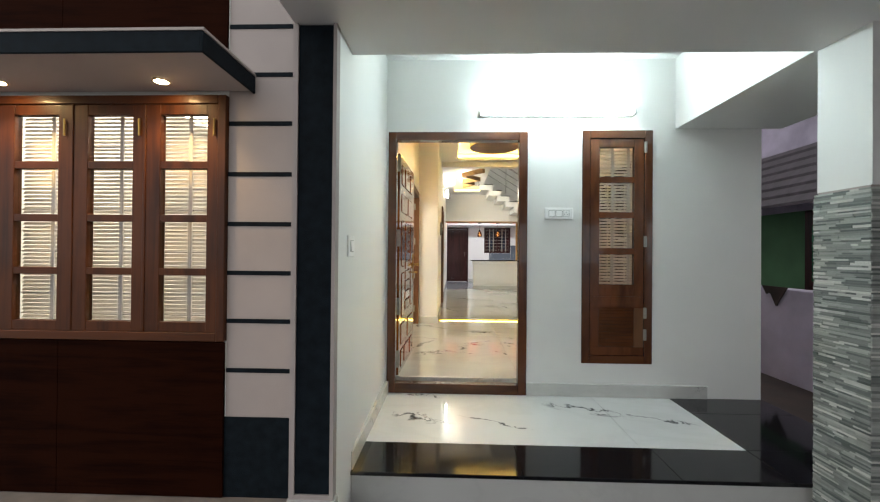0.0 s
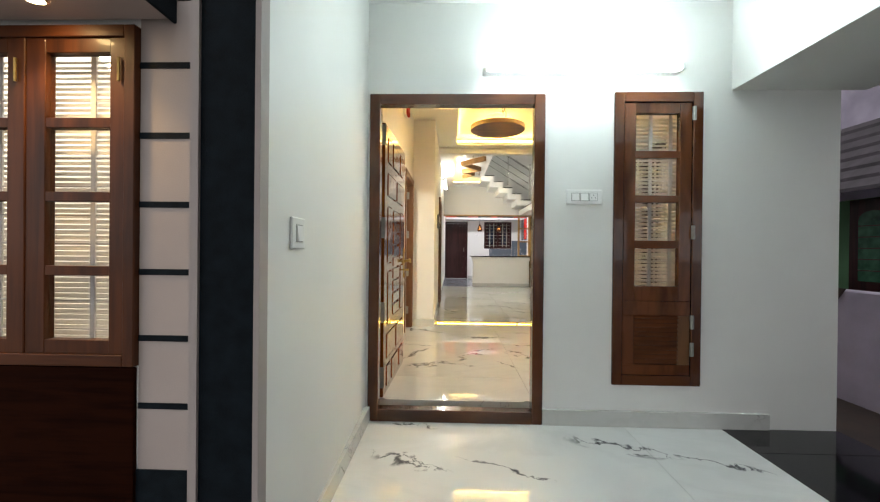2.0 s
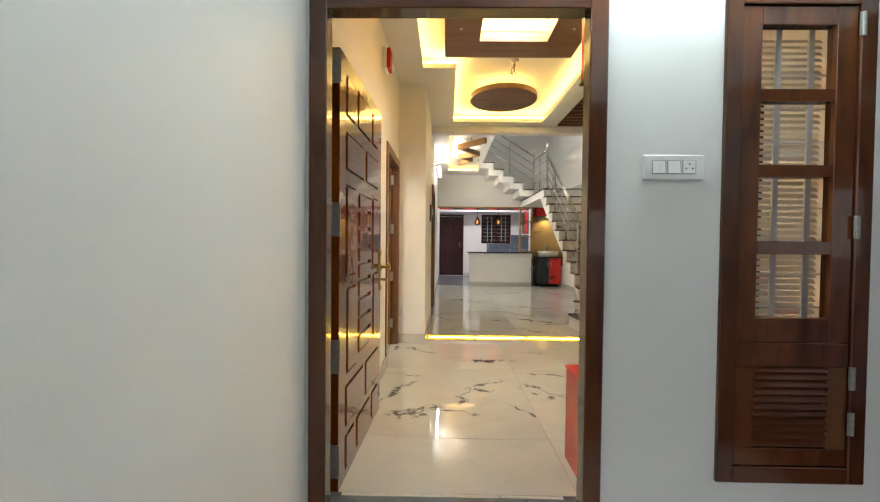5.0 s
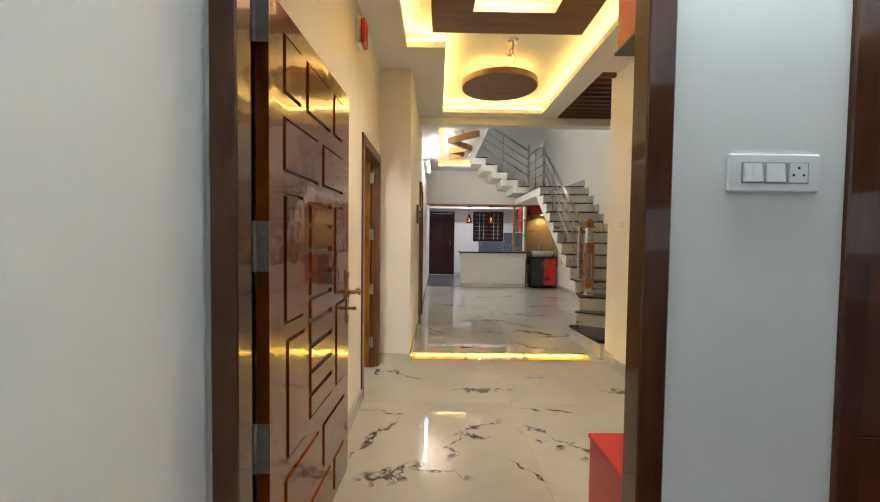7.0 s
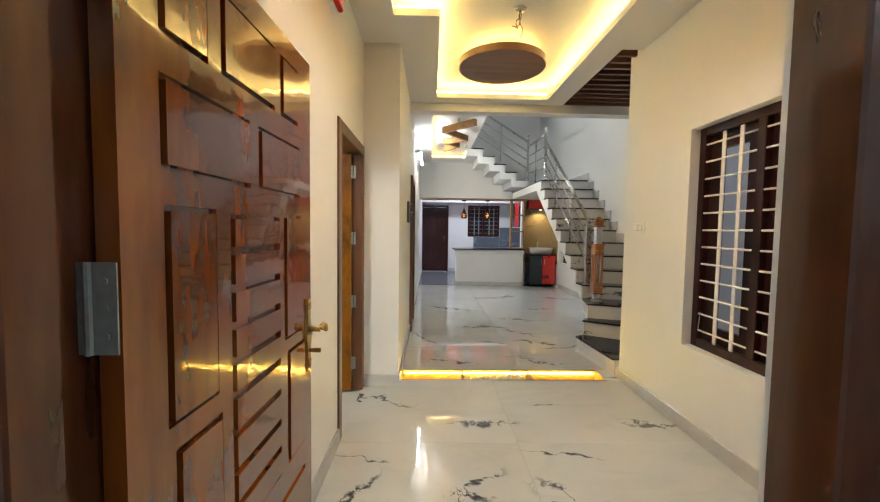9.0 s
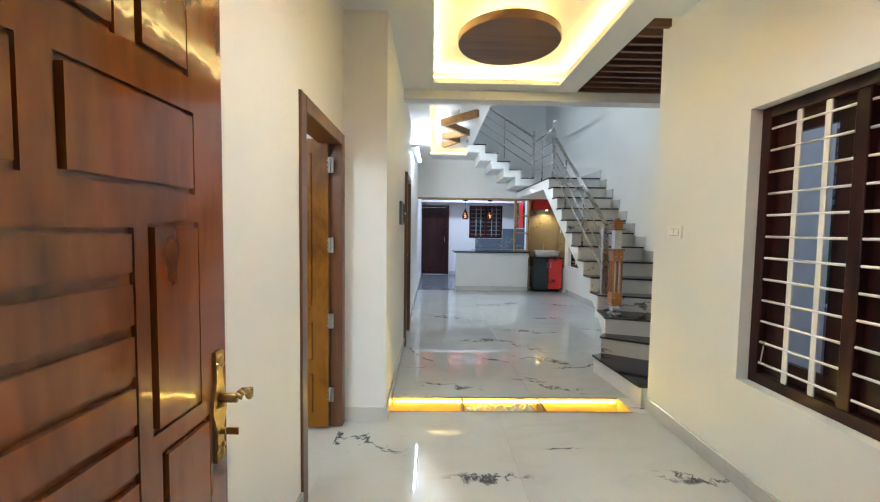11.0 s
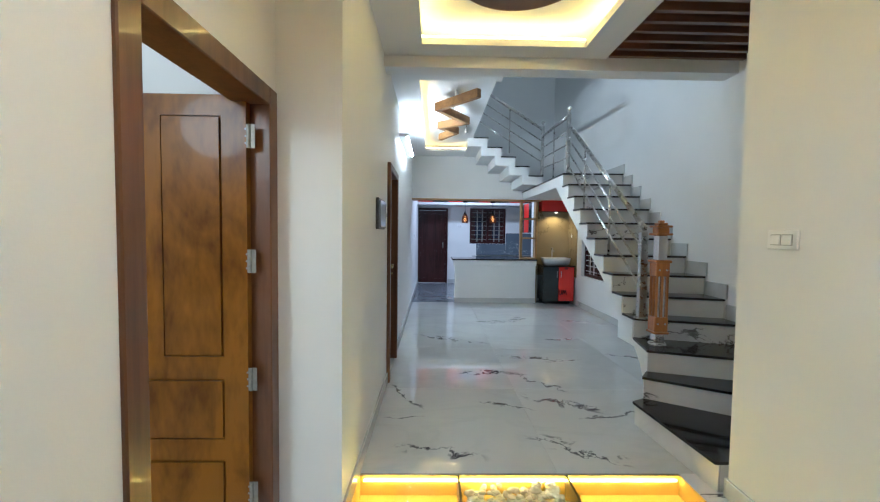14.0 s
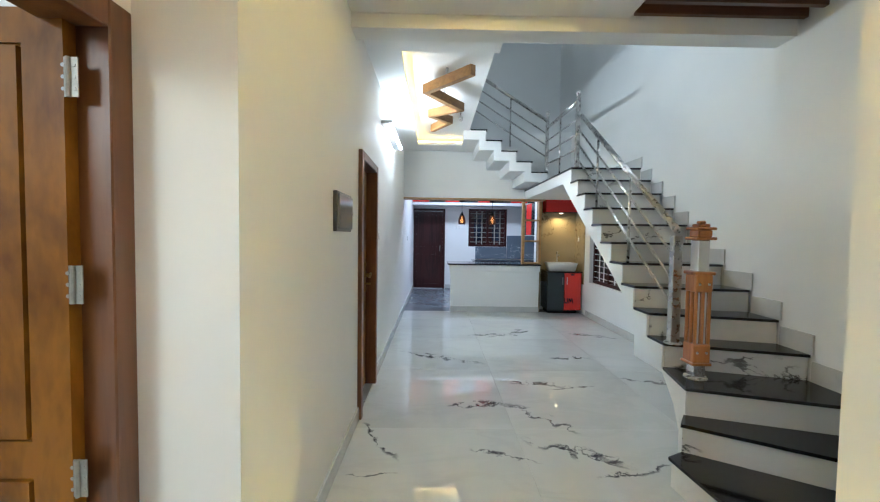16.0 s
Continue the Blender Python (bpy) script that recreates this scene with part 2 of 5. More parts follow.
DARKWOOD = wood("near_black_wood", (0.013, 0.003, 0.004), (0.038, 0.010, 0.010), 2, 0.3, 0.15, shine=0.25)
# floor stone with a lighter base, adding light that the stair risers lack
MARBLE = marble("white_marble_tile", (0.74, 0.74, 0.74))
MARBLE_ENTRY = marble("white_marble_entry_tile", veins=[
    (-0.30, 5.69, 0.34, 0.15, -20), (0.44, 5.32, 0.27, 0.09, 3), (0.93, 5.61, 0.15, 0.03, 4), (1.55, 5.34, 0.24, 0.08, -8),
    (0.85, 4.98, 0.26, 0.04, -13), (-0.33, 4.95, 0.22, 0.04, -15), (-0.31, 4.57, 0.33, 0.05, 62), (0.27, 4.60, 0.36, 0.13, 52),
    (0.85, 4.53, 0.36, 0.13, -42), (-0.14, 4.24, 0.22, 0.10, 25), (0.09, 4.26, 0.20, 0.07, -20), (0.55, 4.27, 0.17, 0.03, -50)])
MARBLE_DINING = marble("white_marble_dining_tile", veins=[
    (0.72, 7.95, 0.27, 0.09, 3), (1.16, 7.73, 0.36, 0.11, -45), (1.27, 7.26, 0.36, 0.10, -28), (1.55, 7.06, 0.28, 0.05, 16), (0.80, 7.22, 0.24, 0.04, -20),
    (0.02, 7.40, 0.30, 0.05, -60), (0.03, 7.02, 0.15, 0.03, 5), (1.30, 8.40, 0.34, 0.08, -12), (1.60, 8.30, 0.24, 0.03, 12), (0.45, 9.14, 0.52, 0.10, -24),
    (1.10, 10.13, 0.30, 0.12, 10), (1.53, 10.30, 0.24, 0.20, 50), (1.88, 9.16, 0.24, 0.09, 4), (2.44, 8.47, 0.34, 0.08, -15), (2.55, 10.15, 0.34, 0.12, -20),
    (0.28, 6.56, 0.30, 0.09, -14), (1.14, 6.60, 0.36, 0.11, -30)])
# the inner stone with a lighter base, standing in for missing bounce light
MARBLE_OUT = marble("lightened_marble_tile", (0.76, 0.76, 0.75), veins=[
    (-0.16, 2.78, 0.25, 0.09, -22), (1.02, 2.98, 0.32, 0.10, -18), (1.46, 2.84, 0.26, 0.05, -24), (-0.17, 3.19, 0.17, 0.05, -8), (0.35, 2.72, 0.30, 0.03, -25)])
SKIRT = marble("grey_white_marble_skirting", (0.62, 0.62, 0.60), (0.08, 0.08, 0.08), 0.15, 2.5, 0.25)
GRANITE = mat("black_granite", (0.010, 0.010, 0.012), 0.08, vary=0.4, scale=120)
STEEL = mat("stainless_steel", (0.50, 0.49, 0.47), 0.28, 1.0, vary=0.04, scale=30)
BRASS = mat("antique_brass", (0.42, 0.29, 0.10), 0.3, 1.0, vary=0.2, scale=40)
HINGE = mat("dull_zinc_hinge", (0.30, 0.30, 0.27), 0.45, 0.5, vary=0.15, scale=50)
PLASTIC = mat("white_plastic", (0.86, 0.86, 0.85), 0.3, vary=0.0)
RED = mat("red_laminate", (0.62, 0.030, 0.022), 0.25, vary=0.04)
DARKLAM = mat("dark_grey_laminate", (0.020, 0.026, 0.028), 0.2, vary=0.1)
GLOW_WARM = mat("warm_strip_glow", (1, 0.7, 0.3), 0.5, glow=WARM, power=14.5)
GLOW_COOL = mat("cool_tube_glow", (1, 1, 1), 0.5, glow=COOL, power=36)
GLOW_WHITE = mat("white_tube_glow", (1, 1, 1), 0.5, glow=(1.0, 0.94, 0.85), power=66)

# ---- builders ----


def box(bm, x0, x1, y0, y1, z0, z1):
    v = [bm.verts.new(p) for p in ((x0, y0, z0), (x1, y0, z0), (x1, y1, z0), (x0, y1, z0), (x0, y0, z1), (x1, y0, z1), (x1, y1, z1), (x0, y1, z1))]
    for f in ((3, 2, 1, 0), (4, 5, 6, 7), (0, 1, 5, 4), (1, 2, 6, 5), (2, 3, 7, 6), (3, 0, 4, 7)):
        bm.faces.new([v[i] for i in f])
    return bm


def prism(bm, plan, z0, z1):
    """An upright block over a plan outline given anticlockwise."""
    lo = [bm.verts.new((x, y, z0)) for x, y in plan]
    hi = [bm.verts.new((x, y, z1)) for x, y in plan]
    bm.faces.new(lo[::-1]), bm.faces.new(hi)
    for i in range(len(plan)):
        j = (i + 1) % len(plan)
        bm.faces.new((lo[i], lo[j], hi[j], hi[i]))
    return bm


def profile(bm, pts, axis, a, b):
    """A block that carries an outline, drawn in the two other axes, from a to b along an axis."""
    def at(p, s):
        return {"x": (s, p[0], p[1]), "y": (p[0], s, p[1]), "z": (p[0], p[1], s)}[axis]
    lo, hi = [bm.verts.new(at(p, a)) for p in pts], [bm.verts.new(at(p, b)) for p in pts]
    bm.faces.new(lo[::-1]), bm.faces.new(hi)
    for i in range(len(pts)):
        j = (i + 1) % len(pts)
        bm.faces.new((lo[i], lo[j], hi[j], hi[i]))
    bmesh.ops.recalc_face_normals(bm, faces=bm.faces)
    return bm


def rod(bm, a, b, r, n=10, r2=None):
    a, b = Vector(a), Vector(b)
    d = b - a
    m = Matrix.Translation((a + b) / 2) @ d.to_track_quat("Z", "Y").to_matrix().to_4x4()
    bmesh.ops.create_cone(bm, cap_ends=True, segments=n, radius1=r, radius2=r if r2 is None else r2, depth=d.length, matrix=m)
    return bm


def lathe(bm, rings, n=20, at=(0, 0, 0)):
    """A turned body from (radius, height) rings."""
    loops = [[bm.verts.new((at[0] + r * math.cos(2 * math.pi * k / n), at[1] + r * math.sin(2 * math.pi * k / n), at[2] + z)) for k in range(n)] for r, z in rings]
    for lo, hi in zip(loops, loops[1:]):
        for k in range(n):
            bm.faces.new((lo[k], lo[(k + 1) % n], hi[(k + 1) % n], hi[k]))
    bm.faces.new(loops[0][::-1]), bm.faces.new(loops[-1])
    return bm


def soften(bm, w=0.003, seg=1):
    bmesh.ops.bevel(bm, geom=list(bm.edges), offset=w, segments=seg, affect="EDGES", profile=0.5)
    return bm


def B(x0, x1, y0, y1, z0, z1, w=0.0):
    bm = box(bmesh.new(), x0, x1, y0, y1, z0, z1)
    return soften(bm, w) if w else bm


def mesh_of(name, bm, material, smooth=False):
    me = bpy.data.meshes.new(name)
    bm.normal_update()
    bm.to_mesh(me)
    bm.free()
    for m in (material if isinstance(material, (list, tuple)) else (material,)):
        me.materials.append(m)
    if smooth:
        for p in me.polygons:
            p.use_smooth = True
    return me


def part(name, bm, material, parent, label="", smooth=False):
    """One mesh object under a thing or a part."""
    ob = new(name, mesh_of(name, bm, material, smooth))
    ob.parent = parent
    if label:
        ob["label"] = label
    return ob


def thing(name, label, category, group="", at=(0, 0, 0)):
    ob = new(name)
    ob.location = at
    ob.empty_display_size = 0.1
    return tagged(ob, label, category, group)


def solid(name, bm, material, label, category, group="", kind="", smooth=False):
    return tagged(new(name, mesh_of(name, bm, material, smooth)), label, category, group, kind)


def setting(name, bm, material, label="", category=""):
    return tagged(new(name, mesh_of(name, bm, material)), label, category, "", "structure")


# ---- structure ----
F = 0.08  # the inner floor
R = 0.163  # stair riser
LX, RX, RX2 = -0.463, 2.66, 2.95  # entry left wall, stair wall, wall under the stairs
DL = -0.175  # dining left wall
RW = 1.745  # entry right wall


def wall_boxes(name, spans, material=WALL, label="smooth white painted plaster wall"):
    bm = bmesh.new()
    for s in spans:
        box(bm, *s)
    return setting(name, bm, material, label, "wall")


DX0, DX1, DZ1 = -0.471, 0.638, 2.085
WX0, WX1, WZ0, WZ1 = 1.067, 1.613, 0.262, 2.097
wall_boxes("wall_front", [
    (-0.68, DX0, 3.25, 3.42, -0.35, 3.4), (DX0, DX1, 3.25, 3.42, DZ1, 3.4), (DX1, WX0, 3.25, 3.42, -0.35, 3.4),
    (WX0, WX1, 3.25, 3.42, -0.35, WZ0), (WX0, WX1, 3.25, 3.42, WZ1, 3.4), (WX1, 2.45, 3.25, 3.42, -0.35, 3.4),
    (DX0, DX1, 3.25, 3.42, -0.35, -0.004)])
setting("wall_sitout_side", prism(bmesh.new(), [(-0.64, 1.82), (-0.455, 1.82), (-0.487, 3.25), (-0.64, 3.25)], -0.35, 2.9), WALL, "smooth white painted plaster wall", "wall")
SD0, SD1, SDZ = 5.088, 5.953, 2.005
wall_boxes("wall_entry_left", [(LX - 0.14, LX, 3.42, SD0, -0.1, 2.99), (LX - 0.14, LX, SD0, SD1, SDZ, 2.99), (LX - 0.14, LX, SD1, 5.965, -0.1, 2.99), (LX - 0.14, DL - 0.2, 5.965, 6.1, -0.1, 2.99)])
RW0, RW1, RWZ0, RWZ1 = 3.92, 5.325, 0.63, 2.03
wall_boxes("wall_entry_right", [
    (RW, RW + 0.2, 3.42, RW0, -0.1, 2.99), (RW, RW + 0.2, RW0, RW1, -0.1, RWZ0), (RW, RW + 0.2, RW0, RW1, RWZ1, 2.99), (RW, RW + 0.2, RW1, 6.15, -0.1, 2.99)])
BD0, BD1, BDZ = 7.66, 8.42, 2.02
wall_boxes("wall_dining_left", [(DL - 0.2, DL, 5.965, BD0, -0.1, 3.1), (DL - 0.2, DL, BD0, BD1, BDZ, 3.1), (DL - 0.2, DL, BD1, 14.8, -0.1, 3.1)])
wall_boxes("wall_bathroom", [(-1.6, DL - 0.2, BD1 + 0.5, BD1 + 0.6, -0.1, 2.9), (-1.7, -1.6, BD0 - 0.5, BD1 + 0.6, -0.1, 2.9), (-1.6, DL - 0.2, BD0 - 0.6, BD0 - 0.5, -0.1, 2.9)])
DW0, DW1, DWZ0, DWZ1 = 9.70, 11.40, 0.66, 1.62
wall_boxes("wall_stair_right", [(RX, RX + 0.2, 5.97, 9.3, -0.1, 5.8), (RX, RX + 0.2, 9.3, 12.3, 2.21, 5.8), (RW + 0.2, RX, 5.97, 6.149, -0.1, 2.99)])
wall_boxes("wall_under_stair", [
    (RX2, RX2 + 0.2, 9.3, DW0, -0.1, 2.21), (RX2, RX2 + 0.2, DW0, DW1, -0.1, DWZ0), (RX2, RX2 + 0.2, DW0, DW1, DWZ1, 2.21), (RX2, RX2 + 0.2, DW1, 14.8, -0.1, 2.99),
    (RX + 0.2, RX2 + 0.2, 9.2, 9.3, -0.1, 2.21)])
HY = 11.60
wall_boxes("wall_header", [(DL, 1.90, HY, HY + 0.22, 2.055, 3.2), (1.90, RX2, HY, HY + 0.22, 2.19, 3.2)])
wall_boxes("wall_niche", [(2.23, RX2, 12.10, 12.25, -0.1, 2.19)])
KD0, KD1 = -0.26, 0.615
KW0, KW1, KWZ0, KWZ1 = 1.205, 2.17, 1.145, 2.09
wall_boxes("wall_kitchen_back", [(DL - 0.2, KD0, 14.8, 15.0, -0.1, 2.99), (KD0, KD1, 14.8, 15.0, 2.08, 2.99), (KD1, KW0, 14.8, 15.0, -0.1, 2.99), (KW0, KW1, 14.8, 15.0, -0.1, KWZ0), (KW0, KW1, 14.8, 15.0, KWZ1, 2.99), (KW1, RX2 + 0.2, 14.8, 15.0, -0.1, 2.99)])
wall_boxes("wall_upper", [(-0.9, RX + 0.2, 12.3, 12.5, 3.2, 5.8), (-0.9, RX + 0.2, 7.40, 7.56, 2.99, 5.8), (-1.1, -0.9, 7.4, 12.5, 3.1, 5.8), (0.83, RX, HY + 0.22, 12.3, 3.0, 3.2)])
setting("ceiling_upper", B(-1.1, RX + 0.2, 7.4, 12.5, 5.8, 5.95), CEIL, "white painted upper ceiling", "ceiling")
# the side room that the window with blinds and the side door belong to
wall_boxes("wall_side_room", [(-3.3, -3.1, 2.6, 6.3, -0.1, 2.95), (-3.3, LX - 0.14, 6.1, 6.3, -0.1, 2.95)])
setting("ceiling_side_room", B(-3.3, LX - 0.14, 2.6, 6.3, 2.95, 3.05), CEIL, "white side room ceiling", "ceiling")
setting("floor_side_room", B(-3.3, LX, 2.6, 6.1, -0.1, F - 0.008), SKIRT, "pale side room floor", "floor")

# ceilings
CZ, CT = 2.81, 2.96
CX0, CX1, CX2, CY0, CY1, CY2 = -0.19, 0.125, 1.35, 3.8, 5.55, 7.21
bm = bmesh.new()
for s in ((LX, CX0, 3.42, 7.40), (CX0, CX2, 3.42, CY0), (CX2, 1.58, 3.42, 7.40), (1.58, RW, 3.42, 5.97), (CX0, CX1, CY1, 7.40), (CX1, CX2, CY2, 7.40)):
    box(bm, *s, CZ, CZ + 0.05)
box(bm, LX, RW, 3.42, 7.40, CT, 2.99)
setting("ceiling_entry", bm, CEIL, "white plasterboard tray ceiling with a lit cove", "ceiling")
setting("ceiling_sitout", B(-0.64, 2.6, 2.05, 3.25, 2.665, 2.9), CEIL, "white painted sit-out ceiling", "ceiling")
setting("beam_sitout", B(1.79, 2.6, 2.05, 3.25, 2.11, 2.665), WALL, "white painted concrete beam", "beam")
setting("ceiling_porch", B(-0.64, 6.0, -7.0, 2.05, 2.105, 2.9), CEIL, "white painted car porch slab", "ceiling")
setting("beam_hall", B(DL, RX, 7.40, 7.56, 2.72, 2.99), WALL, "white painted ceiling beam", "beam")
bm = bmesh.new()
VX, V0, VY1, VY0 = 0.85, 0.085, 11.13, 7.98
for s in ((DL, V0, 7.56, HY), (V0, VX, VY1, HY), (V0, VX, 7.56, VY0)):
    box(bm, *s, 2.84, 2.875)
box(bm, DL, VX, 7.56, HY, 2.96, 3.1)
setting("ceiling_dining", bm, CEIL, "white plasterboard ceiling with a lit cove", "ceiling")
setting("ceiling_kitchen", B(DL, RX2, HY + 0.22, 14.8, 2.9, 3.0), CEIL, "white kitchen ceiling", "ceiling")
setting("ceiling_lobby", B(1.58, RX, 5.97, 7.40, 2.92, 2.99), CEIL, "white ceiling above timber battens", "ceiling")

# ground, yard and neighbour
setting("ground", B(-60, 60, -60, 60, -0.60, -0.334), mat("grey_paving", (0.16, 0.15, 0.15), 0.6, vary=0.25, scale=6, bump=0.3, bump_scale=40), "grey paved yard", "ground")

# floor slabs under the tiles
setting("subfloor", B(LX, RW, 3.42, 6.09, -0.3, F - 0.02), SKIRT, "screed under the tiles", "floor")
setting("subfloor_dining", B(DL, RX2, 6.35, 11.80, -0.3, F - 0.02), SKIRT, "screed under the tiles", "floor")
setting("floor_lobby", B(1.62, RX, 6.09, 6.352, -0.3, F - 0.002), MARBLE, "white marble beside the pebble trough", "floor")
SLATE = mat("slate_grey_tile", (0.17, 0.18, 0.20), 0.22, vary=0.12, scale=4)
setting("floor_kitchen", B(DL, RX2, 11.80, 14.8, -0.1, F - 0.004), SLATE, "slate grey kitchen floor tiles", "floor")
setting("threshold", B(DX0 + 0.085, DX1 - 0.085, 3.40, 3.42, -0.1, F), SKIRT, "white marble door threshold", "floor")

# ---- windows, doors ----
GLASS = bpy.data.materials.new("clear_glass")
GLASS.use_nodes = True
_g = GLASS.node_tree.nodes["Principled BSDF"]
_g.inputs["Transmission Weight"].default_value, _g.inputs["Roughness"].default_value, _g.inputs["IOR"].default_value = 1.0, 0.02, 1.1
BLIND = bpy.data.materials.new("white_translucent_slat")
BLIND.use_nodes = True
_n = BLIND.node_tree
_d, _t, _x = _n.nodes["Principled BSDF"], _n.nodes.new("ShaderNodeBsdfTranslucent"), _n.nodes.new("ShaderNodeMixShader")
_d.inputs["Base Color"].default_value, _d.inputs["Roughness"].default_value = (0.80, 0.76, 0.70, 1), 0.5
_t.inputs["Color"].default_value, _x.inputs[0].default_value = (0.85, 0.80, 0.74, 1), 0.45
_n.links.new(_d.outputs[0], _x.inputs[1]), _n.links.new(_t.outputs[0], _x.inputs[2])
_n.links.new(_x.outputs[0], _n.nodes["Material Output"].inputs["Surface"])
BAR = mat("white_enamelled_bar", (0.75, 0.74, 0.74), 0.35, vary=0.03)
NIGHT_PANE = mat("dusky_window_glass", (0.020, 0.026, 0.045), 0.08, vary=0.5, scale=2)


def door_leaf(parent, m, w, h, t, panels, material, groove=0.008, deep=0.009):
    """A door leaf in the plane of x and z, faced to -y, with loose panels lying in sunk grooves."""
    leaf = part("leaf", B(0, w, deep, t, 0, h), material, parent)
    leaf.matrix_basis = m
    rects = [(a - groove, b + groove, c - groove, d + groove) for a, b, c, d in panels]
    us = sorted({0, w, *[round(r[i], 4) for r in rects for i in (0, 1)]})
    vs = sorted({0, h, *[round(r[i], 4) for r in rects for i in (2, 3)]})
    bm = bmesh.new()

    def solid_at(i, k):
        u, v = (us[i] + us[i + 1]) / 2, (vs[k] + vs[k + 1]) / 2
        return not any(a < u < b and c < v < d for a, b, c, d in rects)
    for i in range(len(us) - 1):
        k = 0
        while k < len(vs) - 1:
            if solid_at(i, k):
                e = k
                while e + 1 < len(vs) - 1 and solid_at(i, e + 1):
                    e += 1
                box(bm, us[i], us[i + 1], 0, deep, vs[k], vs[e + 1])
                k = e
            k += 1
    part("face", bm, material, leaf)
    for a, b, c, d in panels:
        bm = box(bmesh.new(), a, b, -0.001, deep + 0.002, c, d)
        front = [f for f in bm.faces if f.calc_center_median().y < 0]
        bmesh.ops.inset_region(bm, faces=front, thickness=0.012, depth=0.0)
        for f in front:
            for v in f.verts:
                v.co.y -= 0.004
        part("panel", bm, material, leaf)
    return leaf


def hinge(parent, m, h=0.12, w=0.034):
    bm = box(bmesh.new(), -w, -0.004, -0.003, 0, 0, h)
    box(bm, 0.004, w, -0.003, 0, 0, h)
    rod(bm, (0, -0.004, 0), (0, -0.004, h), 0.006, 8)
    for sx in (-w * 0.6, w * 0.6):
        for q in (0.2, 0.5, 0.8):
            rod(bm, (sx, -0.0045, h * q), (sx, -0.002, h * q), 0.005, 8)
    ob = part("hinge", bm, HINGE, parent, "steel butt hinge")
    ob.matrix_basis = m
    return ob


def lever_handle(parent, m, side=1):
    """A brass lever on a long curved plate, faced to -y."""
    bm = bmesh.new()
    pts = [(0.010 + 0.012 * math.sin(math.pi * min(1, max(0, q))) + 0.006 * math.cos(4 * math.pi * q), -0.132 + 0.264 * q) for q in [i / 16 for i in range(17)]]
    outline = [(x, z) for x, z in pts] + [(-x, z) for x, z in pts[::-1]]
    profile(bm, outline, "y", -0.008, 0)
    plate = part("handle_plate", bm, BRASS, parent, "ornate brass handle plate")
    plate.matrix_basis = m
    bm = rod(bmesh.new(), (0, 0, 0.02), (0, -0.048, 0.02), 0.011, 12)
    lathe(bm, [(0.019, 0), (0.019, 0.004), (0.013, 0.009)], 16, (0, 0, 0))
    path = [Vector((side * 0.12 * q, -0.048 - 0.012 * math.sin(math.pi * q), 0.02 + 0.012 * math.sin(2 * math.pi * q))) for q in [i / 10 for i in range(11)]]
    for i, (p, q) in enumerate(zip(path, path[1:])):
        rod(bm, p, q, 0.011 - 0.003 * math.sin(math.pi * i / 10), 10, 0.011 - 0.003 * math.sin(math.pi * (i + 1) / 10))
    part("lever", bm, BRASS, plate, "", True)
    bm = bmesh.new()
    for z in (-0.112, 0.112):
        for dx, dz, r in ((0, 0, 0.013), (-0.009, -0.014 * z / 0.112, 0.008), (0.009, -0.014 * z / 0.112, 0.008)):
            bmesh.ops.create_uvsphere(bm, u_segments=12, v_segments=6, radius=r, matrix=Matrix.Translation((dx, -0.008, z + dz)) @ Matrix.Diagonal((1, 0.5, 1, 1)))
    part("scroll", bm, BRASS, plate, "", True)
    bm = rod(bmesh.new(), (0, 0, -0.06), (0, -0.022, -0.06), 0.008, 10)
    box(bm, -0.002, 0.002, -0.05, -0.022, -0.068, -0.052)
    part("key", bm, BRASS, plate)
    return plate


def frame_parts(parent, x0, x1, z0, z1, y0, y1, w, material, cross, sill=True, name="frame"):
    part(name, B(x0, x0 + w, y0, y1, z0, z1, 0.004), material, parent)
    part(name, B(x1 - w, x1, y0, y1, z0, z1, 0.004), material, parent)
    part(name, B(x0 + w, x1 - w, y0 + 0.001, y1, z1 - w, z1, 0.003), cross, parent)
    if sill:
        part(name, B(x0 + w, x1 - w, y0 + 0.001, y1, z0, z0 + sill, 0.003), cross, parent)


# front door: frame with a stepped rebate, leaf folded back along the wall
d1 = thing("door_1", "polished dark teak front door standing open inwards", "door")
frame_parts(d1, DX0, DX1, 0.0, DZ1, 3.235, 3.31, 0.067, TEAK_FRAME, TEAK_FRAME_H, 0.078)
for x0, x1, y1 in ((DX0 + 0.0005, DX0 + 0.022, 3.424), (DX1 - 0.030, DX1 - 0.0005, 3.378)):
    part("rebate", B(x0, x1, 3.31, y1, 0.0, DZ1 - 0.004, 0.003), TEAK_FRAME, d1)
rows = [1.395, 1.31, 1.22, 1.13, 1.045, 0.96, 0.865, 0.77, 0.685, 0.594]
PAN = [(0.105, 0.228, 1.625, 1.785), (0.298, 0.553, 1.625, 1.785), (0.616, 0.732, 1.625, 1.785), (0.103, 0.403, 1.387, 1.535), (0.471, 0.747, 1.387, 1.535),
       (0.108, 0.248, 0.915, 1.304), (0.125, 0.26, 0.475, 0.845), (0.634, 0.757, 0.93, 1.306), (0.655, 0.785, 0.515, 0.87),
       (0.11, 0.41, 0.24, 0.405), (0.48, 0.785, 0.24, 0.405), (0.11, 0.235, 0.045, 0.18), (0.30, 0.56, 0.045, 0.18), (0.63, 0.77, 0.045, 0.18)]
PAN += [(0.326, 0.58, b - 0.09 + 0.010, a - 0.09 - 0.010) for a, b in zip(rows, rows[1:])]
M1 = pose(-0.400, 3.405, 0.09, 0, 0, 88.0)
door_leaf(d1, M1, 0.862, 1.865, 0.038, PAN, TEAK, 0.011)
lever_handle(d1, M1 @ pose(0.825, 0, 0.887), 0.45)
